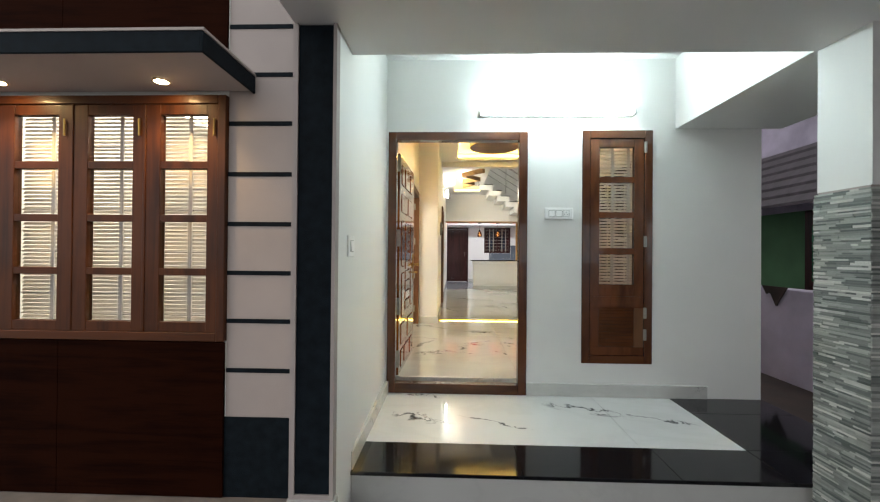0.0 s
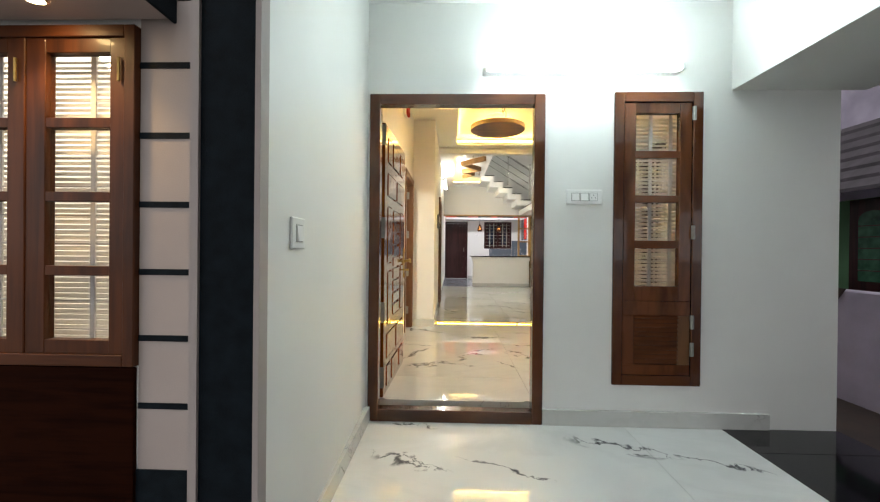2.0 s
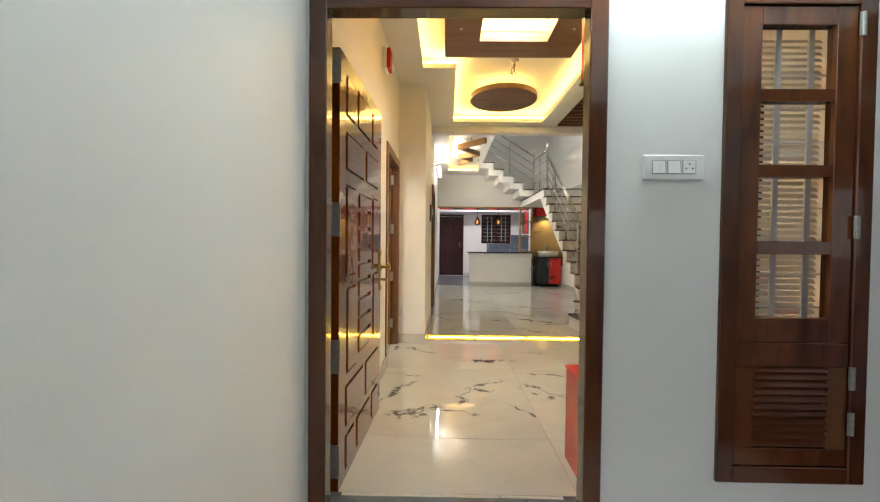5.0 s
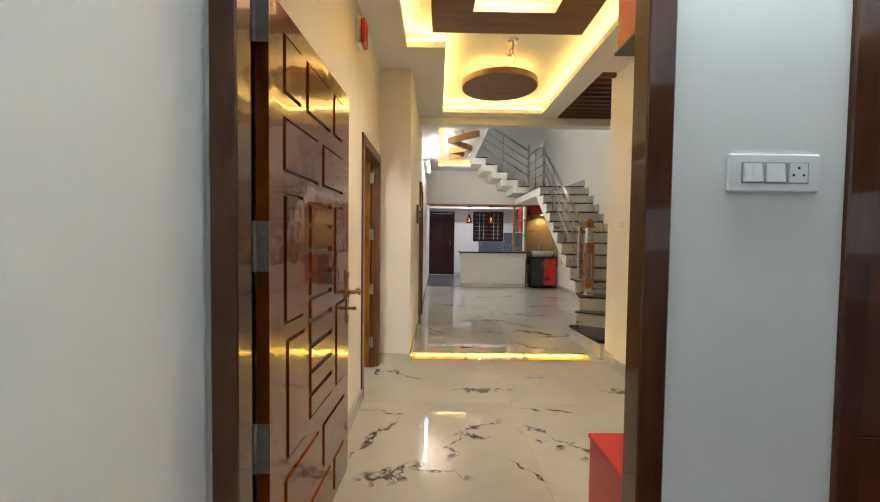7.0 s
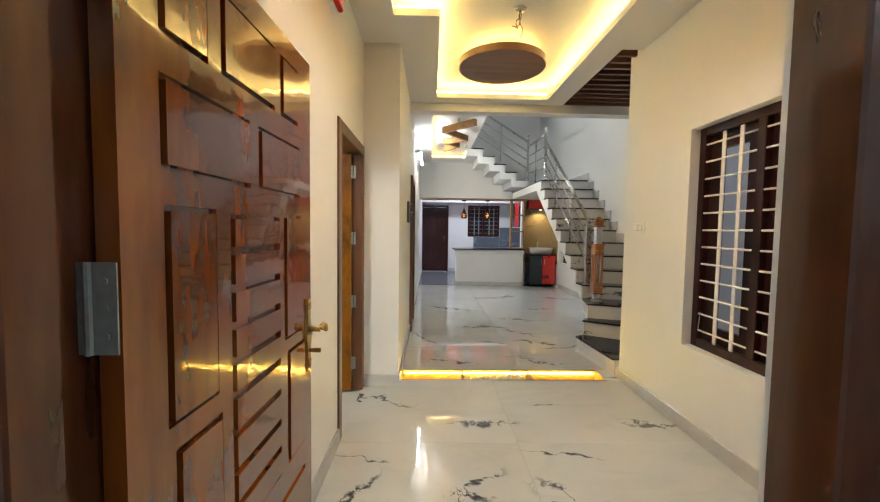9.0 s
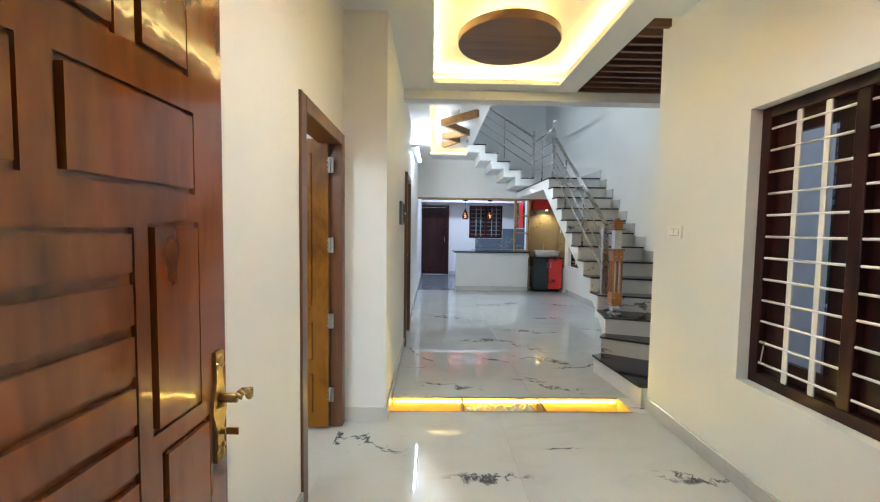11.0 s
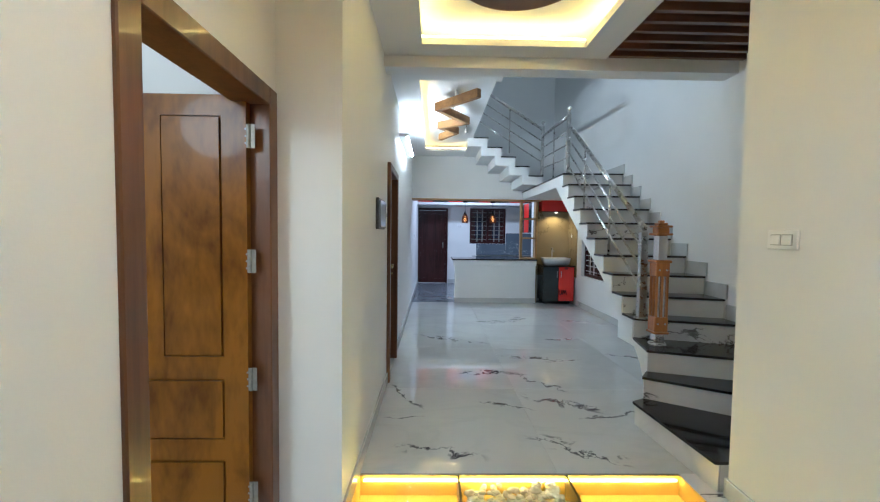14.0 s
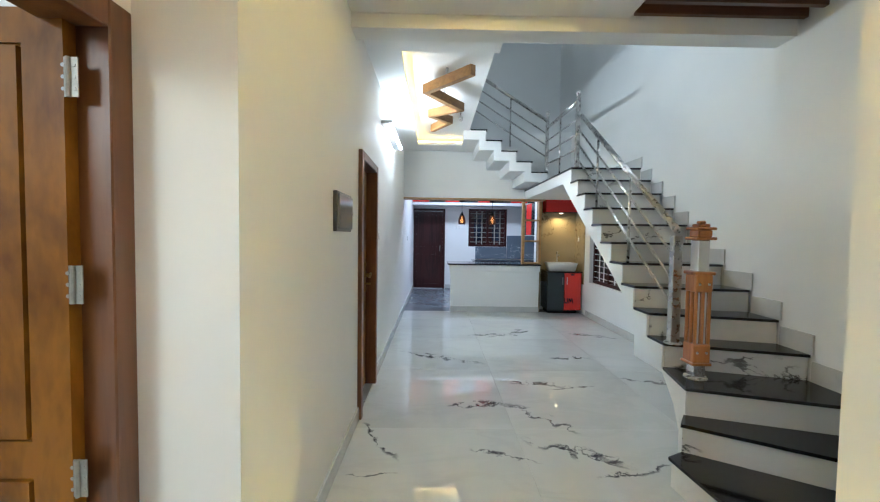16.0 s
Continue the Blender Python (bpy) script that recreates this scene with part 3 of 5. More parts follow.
for z in (0.16, 0.60, 1.172, 1.80):
    hinge(d1, pose(-0.432, 3.386, z), 0.14, 0.042)

# side door to the left room, honey teak leaf swung into it
d2 = thing("door_2", "honey teak panelled side door standing open", "door")
for y0, y1 in ((SD0, SD0 + 0.075), (SD1 - 0.075, SD1)):
    part("frame", B(LX - 0.13, LX + 0.012, y0, y1, F, SDZ, 0.004), FRAME_BROWN, d2)
part("frame", B(LX - 0.13, LX + 0.012, SD0 + 0.075, SD1 - 0.075, SDZ - 0.075, SDZ, 0.004), FRAME_BROWN, d2)
l2 = door_leaf(d2, pose(-1.302, 5.838, F + 0.015), 0.770, 1.86, 0.036, [(0.085, 0.338, 0.805, 1.768), (0.436, 0.663, 0.805, 1.768), (0.085, 0.665, 0.457, 0.695), (0.085, 0.665, 0.105, 0.35)], HONEY)
for z in (0.17, 0.655, 1.145, 1.65):
    hinge(l2, pose(0.782, 0.004, z), 0.095, 0.022)

# bathroom door in the dining wall
d3 = thing("door_3", "brown framed bathroom door with a dark leaf", "door")
for y0, y1 in ((BD0, BD0 + 0.06), (BD1 - 0.06, BD1)):
    part("frame", B(DL - 0.12, DL + 0.03, y0, y1, F, BDZ, 0.004), FRAME_BROWN, d3)
part("frame", B(DL - 0.12, DL + 0.03, BD0 + 0.06, BD1 - 0.06, BDZ - 0.06, BDZ, 0.004), FRAME_BROWN, d3)
part("leaf", B(DL - 0.10, DL - 0.065, BD0 + 0.06, BD1 - 0.06, F + 0.01, BDZ - 0.06), HONEY, d3)
lever_handle(d3, pose(DL - 0.065, BD1 - 0.12, 1.05, 0, 0, 90), -1)

# kitchen back door
d4 = thing("door_4", "near black wooden kitchen back door, closed", "door")
frame_parts(d4, KD0, KD1, F, 2.08, 14.76, 14.86, 0.06, DARKWOOD, DARKWOOD, False)
M4 = pose(KD0 + 0.06, 14.80, F + 0.005)
l4 = door_leaf(d4, M4, KD1 - KD0 - 0.12, 1.93, 0.035, [(0.10, 0.655, 1.05, 1.83), (0.10, 0.655, 0.12, 0.85)], DARKWOOD)
part("bolt", rod(bmesh.new(), (0.69, -0.012, 0.93), (0.69, -0.012, 1.08), 0.008, 8), HINGE, l4, "dull steel bolt")


def grille_window(name, label, w, h, bays, rods, m, wood_mat=DARKWOOD, fw=0.055, glass=NIGHT_PANE, bar=BAR):
    """A window faced to -y with a dark frame, dark sashes, glass and a white grille of flat uprights and round rods."""
    win = thing(name, label, "window")
    win.matrix_basis = m
    frame_parts(win, 0, w, 0, h, 0.06, 0.14, fw, wood_mat, wood_mat, fw, "window_frame")
    bw = (w - fw) / bays
    for i in range(bays):
        a, b = fw + i * bw, (i + 1) * bw
        if i:
            part("mullion", B(a - fw, a, 0.062, 0.14, fw, h - fw, 0.004), wood_mat, win)
        sw = min(0.12, (b - a) * 0.24)
        bm = bmesh.new()
        for q0, q1 in ((a, a + sw), (b - sw, b)):
            box(bm, q0, q1, 0.10, 0.128, fw, h - fw)
        box(bm, a + sw, b - sw, 0.10, 0.128, h - fw - sw, h - fw)
        box(bm, a + sw, b - sw, 0.10, 0.128, fw, fw + sw)
        sash = part("sash", bm, wood_mat, win)
        part("pane", B(a + sw, b - sw, 0.112, 0.117, fw + sw, h - fw - sw), glass, sash).visible_shadow = False
        for q in (0.37, 0.71):
            x = a + (b - a) * q
            part("grille_bar", B(x - 0.013, x + 0.013, 0.068, 0.075, fw, h - fw), bar, win)
        for k in range(rods):
            z = fw + (h - 2 * fw) * (k + 0.5) / rods
            part("grille_rod", rod(bmesh.new(), (a, 0.071, z), (b, 0.071, z), 0.006, 8), bar, win)
    return win


w2 = grille_window("window_2", "dark wood window with a white iron grille", RW1 - RW0, RWZ1 - RWZ0, 3, 12, pose(RW, RW1, RWZ0, 0, 0, -90), glass=GLASS)
for i, z in ((0, 0.12), (1, 0.22), (1, 1.02)):
    bm = rod(bmesh.new(), (0.11 + i * 0.62, 0.03, z), (0.14 + i * 0.62, 0.02, z + 0.12 * (1 - i) + 0.004), 0.003, 6)
    rod(bm, (0.11 + i * 0.62, 0.03, z), (0.16 + i * 0.62, 0.05, z), 0.003, 6)
    part("stay_hook", bm, STEEL, w2)
grille_window("window_3", "dark wood window with a white grille under the stairs", DW1 - DW0, DWZ1 - DWZ0, 3, 9, pose(RX2, DW1, DWZ0, 0, 0, -90))
grille_window("window_4", "dark kitchen window with a steel grille", KW1 - KW0, KWZ1 - KWZ0, 2, 7, pose(KW0, 14.76, KWZ0), bar=HINGE)


def blind(parent, x0, x1, z0, z1, y, step=0.0245):
    """A closed-in blind: tilted slats on ladder cords."""
    bm = bmesh.new()
    n = int((z1 - z0) / step)
    profile(bm, [(y - 0.0065, -0.0092), (y + 0.0065, 0.0080), (y + 0.006, 0.0092), (y - 0.007, -0.0080)], "x", x0, x1)
    data = mesh_of("slat", bm, BLIND)
    for k in range(n):
        ob = new("slat", data)
        ob.parent = parent
        ob.matrix_basis = pose(0, 0, z0 + (k + 0.5) * step)
    bm = bmesh.new()
    n = 3
    for k in range(n):
        x = x0 + (x1 - x0) * (k + 0.5) / n
        box(bm, x - 0.011, x + 0.011, y - 0.03, y - 0.022, z0, z1)
    for k in range(int((z1 - z0) / 0.13)):
        z = z0 + 0.06 + k * 0.13
        rod(bm, (x0, y - 0.026, z), (x1, y - 0.026, z), 0.004, 6)
    part("inner_grille", bm, BAR, parent)


# narrow window beside the front door: four panes over a louvred panel
w1 = thing("window_1", "narrow teak window with four panes over a louvred panel", "window")
frame_parts(w1, WX0, WX1, WZ0, WZ1, 3.236, 3.34, 0.062, TEAK_FRAME, TEAK_FRAME_H, 0.062, "window_frame")
SX0, SX1 = WX0 + 0.062, WX1 - 0.062
bm = B(SX0 + 0.003, SX0 + 0.075, 3.246, 3.29, 0.79, WZ1 - 0.065)
box(bm, SX1 - 0.075, SX1 - 0.003, 3.246, 3.29, 0.79, WZ1 - 0.065)
PZ = [(0.882, 1.120), (1.169, 1.407), (1.452, 1.686), (1.731, 1.965)]
edges = [0.79, *[q for p in PZ for q in p], WZ1 - 0.065]
for a, b in zip(edges[::2], edges[1::2]):
    box(bm, SX0 + 0.075, SX1 - 0.075, 3.248, 3.288, a, b)
up = part("casement", soften(bm, 0.002), TEAK_SASH, w1)
for a, b in PZ:
    p = part("pane", B(SX0 + 0.075, SX1 - 0.075, 3.266, 3.269, a, b), GLASS, up)
    p.visible_shadow = False
bm = B(SX0 + 0.003, SX1 - 0.003, 3.244, 3.29, WZ0 + 0.065, WZ0 + 0.13)
box(bm, SX0 + 0.003, SX1 - 0.003, 3.244, 3.29, 0.70, 0.789)
box(bm, SX0 + 0.003, SX0 + 0.075, 3.246, 3.29, WZ0 + 0.13, 0.70)
low = part("louvre_casement", soften(bm, 0.002), TEAK_SASH, w1)
part("stile", B(SX1 - 0.075, SX1 - 0.003, 3.246, 3.29, WZ0 + 0.13, 0.70, 0.002), FRAME_BROWN, low, "lighter unstained stile")
for k in range(11):
    z = WZ0 + 0.14 + k * 0.028
    bm = bmesh.new()
    profile(bm, [(3.241, z), (3.245, z - 0.003), (3.263, z + 0.019), (3.259, z + 0.023)], "x", SX0 + 0.075, SX1 - 0.075)
    part("louvre", bm, TEAK_H, low)
part("backing", B(SX0 + 0.075, SX1 - 0.075, 3.262, 3.292, WZ0 + 0.12, 0.71), TEAK_SASH, low)
for z in (0.45, 0.62, 1.18, 1.92):
    hinge(w1, pose(WX1 - 0.058, 3.237, z), 0.085, 0.012)
blind(w1, SX0 + 0.02, SX1 - 0.02, 0.85, 2.0, 3.37)

# wide window of the side room, under its canopy
WY = 2.40
ww = thing("window_5", "large dark teak window with three columns of panes", "window")
COLS = [(-2.594, -2.320), (-2.139, -1.861), (-1.693, -1.408)]
BZ = [(0.695, 0.972), (1.013, 1.290), (1.331, 1.606), (1.649, 1.928)]
frame_parts(ww, -2.80, -1.29, 0.585, 2.04, WY - 0.03, WY + 0.08, 0.05, TEAK_OUT, TEAK_OUT_H, 0.05, "window_frame")
for i, (a, b) in enumerate(COLS):
    l, r = a - (0.085 if i else 0.15), b + 0.066
    bm = B(l, a, WY - 0.018, WY + 0.03, 0.635, 1.99)
    box(bm, b, r, WY - 0.018, WY + 0.03, 0.635, 1.99)
    e = [0.635, *[q for p in BZ for q in p], 1.99]
    for c, d in zip(e[::2], e[1::2]):
        box(bm, a, b, WY - 0.016, WY + 0.028, c, d)
    cs = part("casement", soften(bm, 0.002), TEAK_OUT, ww)
    for c, d in BZ:
        p = part("pane", B(a, b, WY + 0.005, WY + 0.008, c, d), GLASS, cs)
        p.visible_shadow = False
    if i < 2:
        part("mullion", B(r, COLS[i + 1][0] - 0.085, WY - 0.024, WY + 0.06, 0.635, 1.99, 0.003), TEAK_OUT, ww)
    part("latch", rod(bmesh.new(), (r - 0.02, WY - 0.028, 1.80), (r - 0.02, WY - 0.028, 1.90), 0.006, 8), BRASS, cs)
blind(ww, -2.68, -1.36, 0.66, 1.97, WY + 0.12)

# ---- front of the house ----
# grey wall with black grooves beside the wide window, black plinth
STR = [0.413, 0.705, 0.99, 1.28, 1.576, 1.877, 2.168, 2.455]
bm = bmesh.new()
box(bm, -1.288, -0.64, WY, WY + 0.2, 0.138, 3.4)
setting("wall_striped", bm, GREY_WALL, "grey white outer wall with black bands", "wall")
for z in STR:
    part("band", B(-1.288, -0.84, WY - 0.004, WY + 0.004, z - 0.013, z + 0.013), NAVY, bpy.data.objects["wall_striped"])
setting("plinth", B(-1.30, -0.64, WY - 0.006, WY + 0.2, -0.35, 0.138), NAVY, "black painted plinth", "plinth")
wall_boxes("wall_window_surround", [(-3.3, -2.80, WY, WY + 0.2, -0.35, 3.4), (-2.80, -1.288, WY + 0.001, WY + 0.2, -0.35, 0.585), (-2.80, -1.288, WY + 0.001, WY + 0.2, 2.04, 3.4)])
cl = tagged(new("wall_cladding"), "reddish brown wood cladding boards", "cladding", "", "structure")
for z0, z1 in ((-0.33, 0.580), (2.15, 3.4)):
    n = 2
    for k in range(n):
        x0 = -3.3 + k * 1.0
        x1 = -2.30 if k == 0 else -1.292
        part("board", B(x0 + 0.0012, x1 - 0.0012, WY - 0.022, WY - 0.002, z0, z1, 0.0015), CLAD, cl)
# canopy with black fascia and two downlights
ca = thing("canopy", "flat concrete window canopy with a black fascia", "canopy")
part("slab", B(-3.3, -1.145, 1.92, WY - 0.024, 2.062, 2.15), GREY_WALL, ca)
part("fascia", B(-3.3, -1.142, 1.905, 1.92, 2.055, 2.155, 0.003), NAVY, ca)
part("fascia", B(-1.145, -1.130, 1.905, WY, 2.055, 2.155, 0.003), NAVY, ca)
part("coping", B(-3.3, -1.125, 1.90, WY, 2.155, 2.168), GREY_WALL, ca)
BULB = mat("warm_downlight", (1, 0.9, 0.7), 0.4, glow=(1.0, 0.66, 0.30), power=60)
for x in (-1.573, -2.512):
    dl = thing("downlight", "small round recessed warm downlight, lit", "downlight", "canopy downlights", (x, 2.225, 2.0575))
    part("rim", lathe(bmesh.new(), [(0.046, -0.004), (0.046, 0.003), (0.034, 0.003), (0.034, -0.004)], 20), STEEL, dl)
    part("lens", lathe(bmesh.new(), [(0.033, -0.0045), (0.033, 0.002)], 20), BULB, dl)
    lamp("downlight_beam", "SPOT", 8, (1.0, 0.62, 0.26), look((x, 2.225, 2.045), (x, 2.225, 0)), 0.03, spot=115)

# black column with pale borders, white return
co = thing("column", "black textured column with pale borders", "column")
part("shaft", B(-0.622, -0.469, 1.782, 1.82, 0.075, 2.10), NAVY, co)
for x0, x1 in ((-0.645, -0.622), (-0.469, -0.4535)):
    part("border", B(x0, x1, 1.772, 1.82, 0.055, 2.104), GREY_WALL, co)
part("border", B(-0.622, -0.469, 1.774, 1.82, 0.055, 0.075), GREY_WALL, co)
part("base", B(-0.65, -0.445, 1.765, 1.82, -0.335, 0.055), SKIRT, co)

# stone pillar
pi = thing("stone_pillar", "white pillar clad below in grey split stone strips", "pillar")
part("shaft", B(1.80, 2.15, 1.80, 2.05, 1.42, 2.105), WALL, pi)
part("core", B(1.80, 2.15, 1.805, 2.045, -0.335, 1.42), GREY_WALL, pi)
STONE = bpy.data.materials.new("grey_split_stone")
STONE.use_nodes = True
_n = STONE.node_tree
_b = _n.nodes["Principled BSDF"]
_b.inputs["Roughness"].default_value = 0.7
_i, _g, _r, _t, _m, _a = (_n.nodes.new(k) for k in ("ShaderNodeObjectInfo", "ShaderNodeNewGeometry", "ShaderNodeValToRGB", "ShaderNodeTexNoise", "ShaderNodeMix", "ShaderNodeMath"))
_r.color_ramp.elements[0].color, _r.color_ramp.elements[1].color = (0.10, 0.115, 0.11, 1), (0.66, 0.66, 0.62, 1)
_r.color_ramp.elements.new(0.30).color = (0.22, 0.235, 0.22, 1)
_r.color_ramp.elements.new(0.80).color = (0.38, 0.395, 0.37, 1)
_a.operation = "ADD"
_f = _n.nodes.new("ShaderNodeMath")
_f.operation = "FRACT"
_n.links.new(_i.outputs["Random"], _a.inputs[0]), _n.links.new(_g.outputs["Random Per Island"], _a.inputs[1])
_n.links.new(_a.outputs[0], _f.inputs[0]), _n.links.new(_f.outputs[0], _r.inputs["Fac"])
_tc = _n.nodes.new("ShaderNodeTexCoord")
_n.links.new(_tc.outputs["Object"], _t.inputs["Vector"])
_t.inputs["Scale"].default_value, _t.inputs["Detail"].default_value = 12, 6
_m.data_type, _m.blend_type = "RGBA", "OVERLAY"
_m.inputs["Factor"].default_value = 0.5
_n.links.new(_r.outputs["Color"], _m.inputs[6]), _n.links.new(_t.outputs["Fac"], _m.inputs[7])
_n.links.new(_m.outputs[2], _b.inputs["Base Color"])
rs = random.Random(7)
strip_data = mesh_of("stone", B(-0.5, 0.5, -0.5, 0.5, -0.5, 0.5), STONE)
z, count = 1.410, 0
rest = bmesh.new()
while z > -0.33:
    h = rs.uniform(0.007, 0.0115)
    z -= h
    y = 1.795
    while y < 2.055:
        l = min(rs.uniform(0.03, 0.16), 2.057 - y)
        d = rs.uniform(0.012, 0.017)
        if count < 300:
            ob = new("stone", strip_data)
            ob.parent = pi
            ob.matrix_basis = pose(1.80 - d / 2 + 0.003, y + l / 2, z + h / 2) @ Matrix.Diagonal((d, l - 0.0006, h - 0.0006, 1))
            count += 1
        else:
            box(rest, 1.803 - d, 1.803, y, y + l - 0.0006, z, z + h - 0.0006)
        y += l
    x = 1.79
    while x < 2.15:
        l = min(rs.uniform(0.05, 0.20), 2.155 - x)
        d = rs.uniform(0.010, 0.016)
        box(rest, x, x + l - 0.0006, 1.805 - d, 1.806, z, z + h - 0.0006)
        x += l
tagged(part("stone_strips", rest, STONE, pi, "grey split stone strips"), kind="stuff")

# sit-out floor: white tile field, black granite border, marble risers, lower step
so = tagged(new("floor_sitout", mesh_of("floor_sitout", B(-0.485, 2.45, 2.115, 3.25, -0.335, -0.02), SKIRT)), "raised sit-out of white marble with black granite border", "floor", "", "structure")
part("tile", B(-0.484, 1.145, 2.425, 3.249, -0.02, 0.0), MARBLE_OUT, so)
part("tile", B(1.1465, 1.744, 2.425, 3.249, -0.02, 0.0), MARBLE_OUT, so)
for x0, x1 in ((-0.487, 0.415), (0.4165, 1.20), (1.2015, 1.744), (1.7455, 2.46)):
    part("granite_slab", B(x0, x1, 2.098, 2.4235, -0.02, 0.0005, 0.002), GRANITE, so)
for y0, y1 in ((2.425, 2.95), (2.9515, 3.249)):
    part("granite_slab", B(1.7455, 2.46, y0, y1, -0.02, 0.0005, 0.002), GRANITE, so)
part("riser", B(-0.455, 1.80, 2.108, 2.114, -0.165, -0.021), SKIRT, so)
part("granite_slab", B(-0.455, 1.80, 1.80, 2.107, -0.185, -0.165, 0.002), GRANITE, so)
part("riser", B(-0.455, 1.80, 1.81, 2.09, -0.335, -0.186), SKIRT, so)
# skirtings
sk = [("skirting_sitout", [(-0.490, -0.4535, 2.11, 3.234, 0.0005, 0.095), (DX1 + 0.001, 2.035, 3.232, 3.25, 0.0005, 0.10)]),
      ("skirting_entry", [(LX, LX + 0.014, 3.46, SD0 - 0.001, F, F + 0.095), (RW - 0.014, RW, 3.46, 6.15, F, F + 0.095), (LX, DL + 0.014, 5.951, 5.965, F, F + 0.095), (RW - 0.014, RW + 0.2, 6.15, 6.164, F, F + 0.095)]),
      ("skirting_dining", [(DL, DL + 0.014, 5.965, BD0 - 0.001, F, F + 0.095), (DL, DL + 0.014, BD1 + 0.001, 14.75, F, F + 0.095), (RX2 - 0.014, RX2, 9.3, 11.5, F, F + 0.095), (0.63, 1.20, 14.786, 14.8, F, F + 0.095)])]
for n, spans in sk:
    ob = tagged(new(n), "grey white marble skirting", "skirting", "", "structure")
    for s in spans:
        part("length", B(*s, 0.002), SKIRT, ob)
# black paving slabs by the window wall
pv = tagged(new("pavement"), "pale paving with black inset slabs", "pavement", "", "structure")
for x in (-2.35, -1.72, -1.1):
    part("slab", B(x, x + 0.36, 2.02, 2.24, -0.336, -0.331), GRANITE, pv)

# neighbour beyond the sit-out
LAV = mat("stained_lavender_wall", (0.38, 0.34, 0.43), 0.85, vary=0.35, scale=1.6, bump=0.3, bump_scale=30)
EARTH = mat("damp_earth", (0.035, 0.022, 0.018), 0.9, vary=0.4, scale=4, bump=0.6, bump_scale=14)
setting("yard_strip", B(2.47, 3.55, 1.2, 9.0, -0.334, -0.20), EARTH, "damp dark earth strip", "ground")
solid("compound_wall", B(3.55, 3.70, 0.5, 12.0, -0.34, 0.775, 0.01), LAV, "stained lavender boundary wall with damp marks", "wall")
nh = thing("neighbour_house", "dark neighbouring house with green wall and tiled shade", "house")
GREEN = mat("dull_green_wall", (0.09, 0.20, 0.10), 0.8, vary=0.2, scale=2)
part("wall", B(4.9, 5.1, 0.0, 13.0, -0.34, 1.75), GREEN, nh)
part("upper_wall", B(4.9, 5.1, 0.0, 13.0, 1.752, 4.2), LAV, nh)
ROOF = mat("weathered_roof_tile", (0.06, 0.05, 0.06), 0.8, vary=0.3, scale=8)
for k in range(7):
    bm = bmesh.new()
    x0, z0 = 4.28 + k * 0.092, 1.76 + k * 0.13
    profile(bm, [(x0, z0), (x0 + 0.13, z0 + 0.13), (x0 + 0.13, z0 + 0.17), (x0, z0 + 0.04)], "y", 0.0, 13.0)
    part("shade_tiles", bm, ROOF, nh)
GREEN_PANE = mat("dim_green_glass", (0.035, 0.11, 0.065), 0.15, vary=0.4, scale=9)
for y in (5.10, 7.3):
    nw = part("window", B(4.86, 4.9, y, y + 0.56, 0.66, 1.74, 0.005), DARKWOOD, nh)
    arch = [(y + 0.12, 0.78), (y + 0.44, 0.78), (y + 0.44, 1.50)] + [(y + 0.28 + 0.16 * math.cos(math.pi * k / 8), 1.50 + 0.10 * math.sin(math.pi * k / 8)) for k in range(1, 8)] + [(y + 0.12, 1.50)]
    part("pane", profile(bmesh.new(), arch, "x", 4.85, 4.862), GREEN_PANE, nw, "dim green arched glass")
    for k in range(5):
        part("bar", B(4.845, 4.85, y + 0.11, y + 0.45, 0.90 + k * 0.13, 0.91 + k * 0.13), DARKWOOD, nw)
solid("wall_cloth", profile(bmesh.new(), [(4.33, 0.79), (4.66, 0.79), (4.60, 0.70), (4.55, 0.72), (4.47, 0.58), (4.40, 0.69)], "x", 3.53, 3.549), EARTH, "dark ragged cloth over the boundary wall", "cloth")

# ---- lamps that show ----


def tube_light(label, m, length=1.2, glow=GLOW_COOL):
    """A slim batten with a lit tube, faced to -y, lying along x."""
    ob = thing("tube_light", label, "tube light")
    ob.matrix_basis = m
    bm = profile(bmesh.new(), [(0, -0.018), (0, 0.018), (-0.062, 0.018), (-0.079, 0.017), (-0.079, -0.017), (-0.062, -0.018)], "x", -length / 2, length / 2)
    part("batten", bm, PLASTIC, ob)
    arc = [(-0.080 - 0.018 * math.sin(math.pi * k / 12), 0.022 * math.cos(math.pi * k / 12)) for k in range(13)]
    part("tube", profile(bmesh.new(), arc, "x", -length / 2 + 0.025, length / 2 - 0.025), glow, ob, "lit tube")
    for sx in (-1, 1):
        part("end_cap", B(sx * length / 2 - 0.012, sx * length / 2 + 0.012, -0.110, -0.001, -0.018, 0.018, 0.004), PLASTIC, ob)
    return ob


tube_light("lit white tube light over the front door", pose(0.845, 3.25, 2.215), 1.19)
tube_light("lit white tube light high on the dining wall", pose(DL, 9.40, 2.53, 0, 0, 90), 1.2, GLOW_WHITE)
bx = thing("junction_box", "small white junction box above the tube light", "junction box")
part("body", B(0.755, 0.845, 3.215, 3.25, 2.30, 2.365, 0.004), PLASTIC, bx)
part("cover", B(0.762, 0.838, 3.210, 3.2155, 2.306, 2.359, 0.003), PLASTIC, bx)

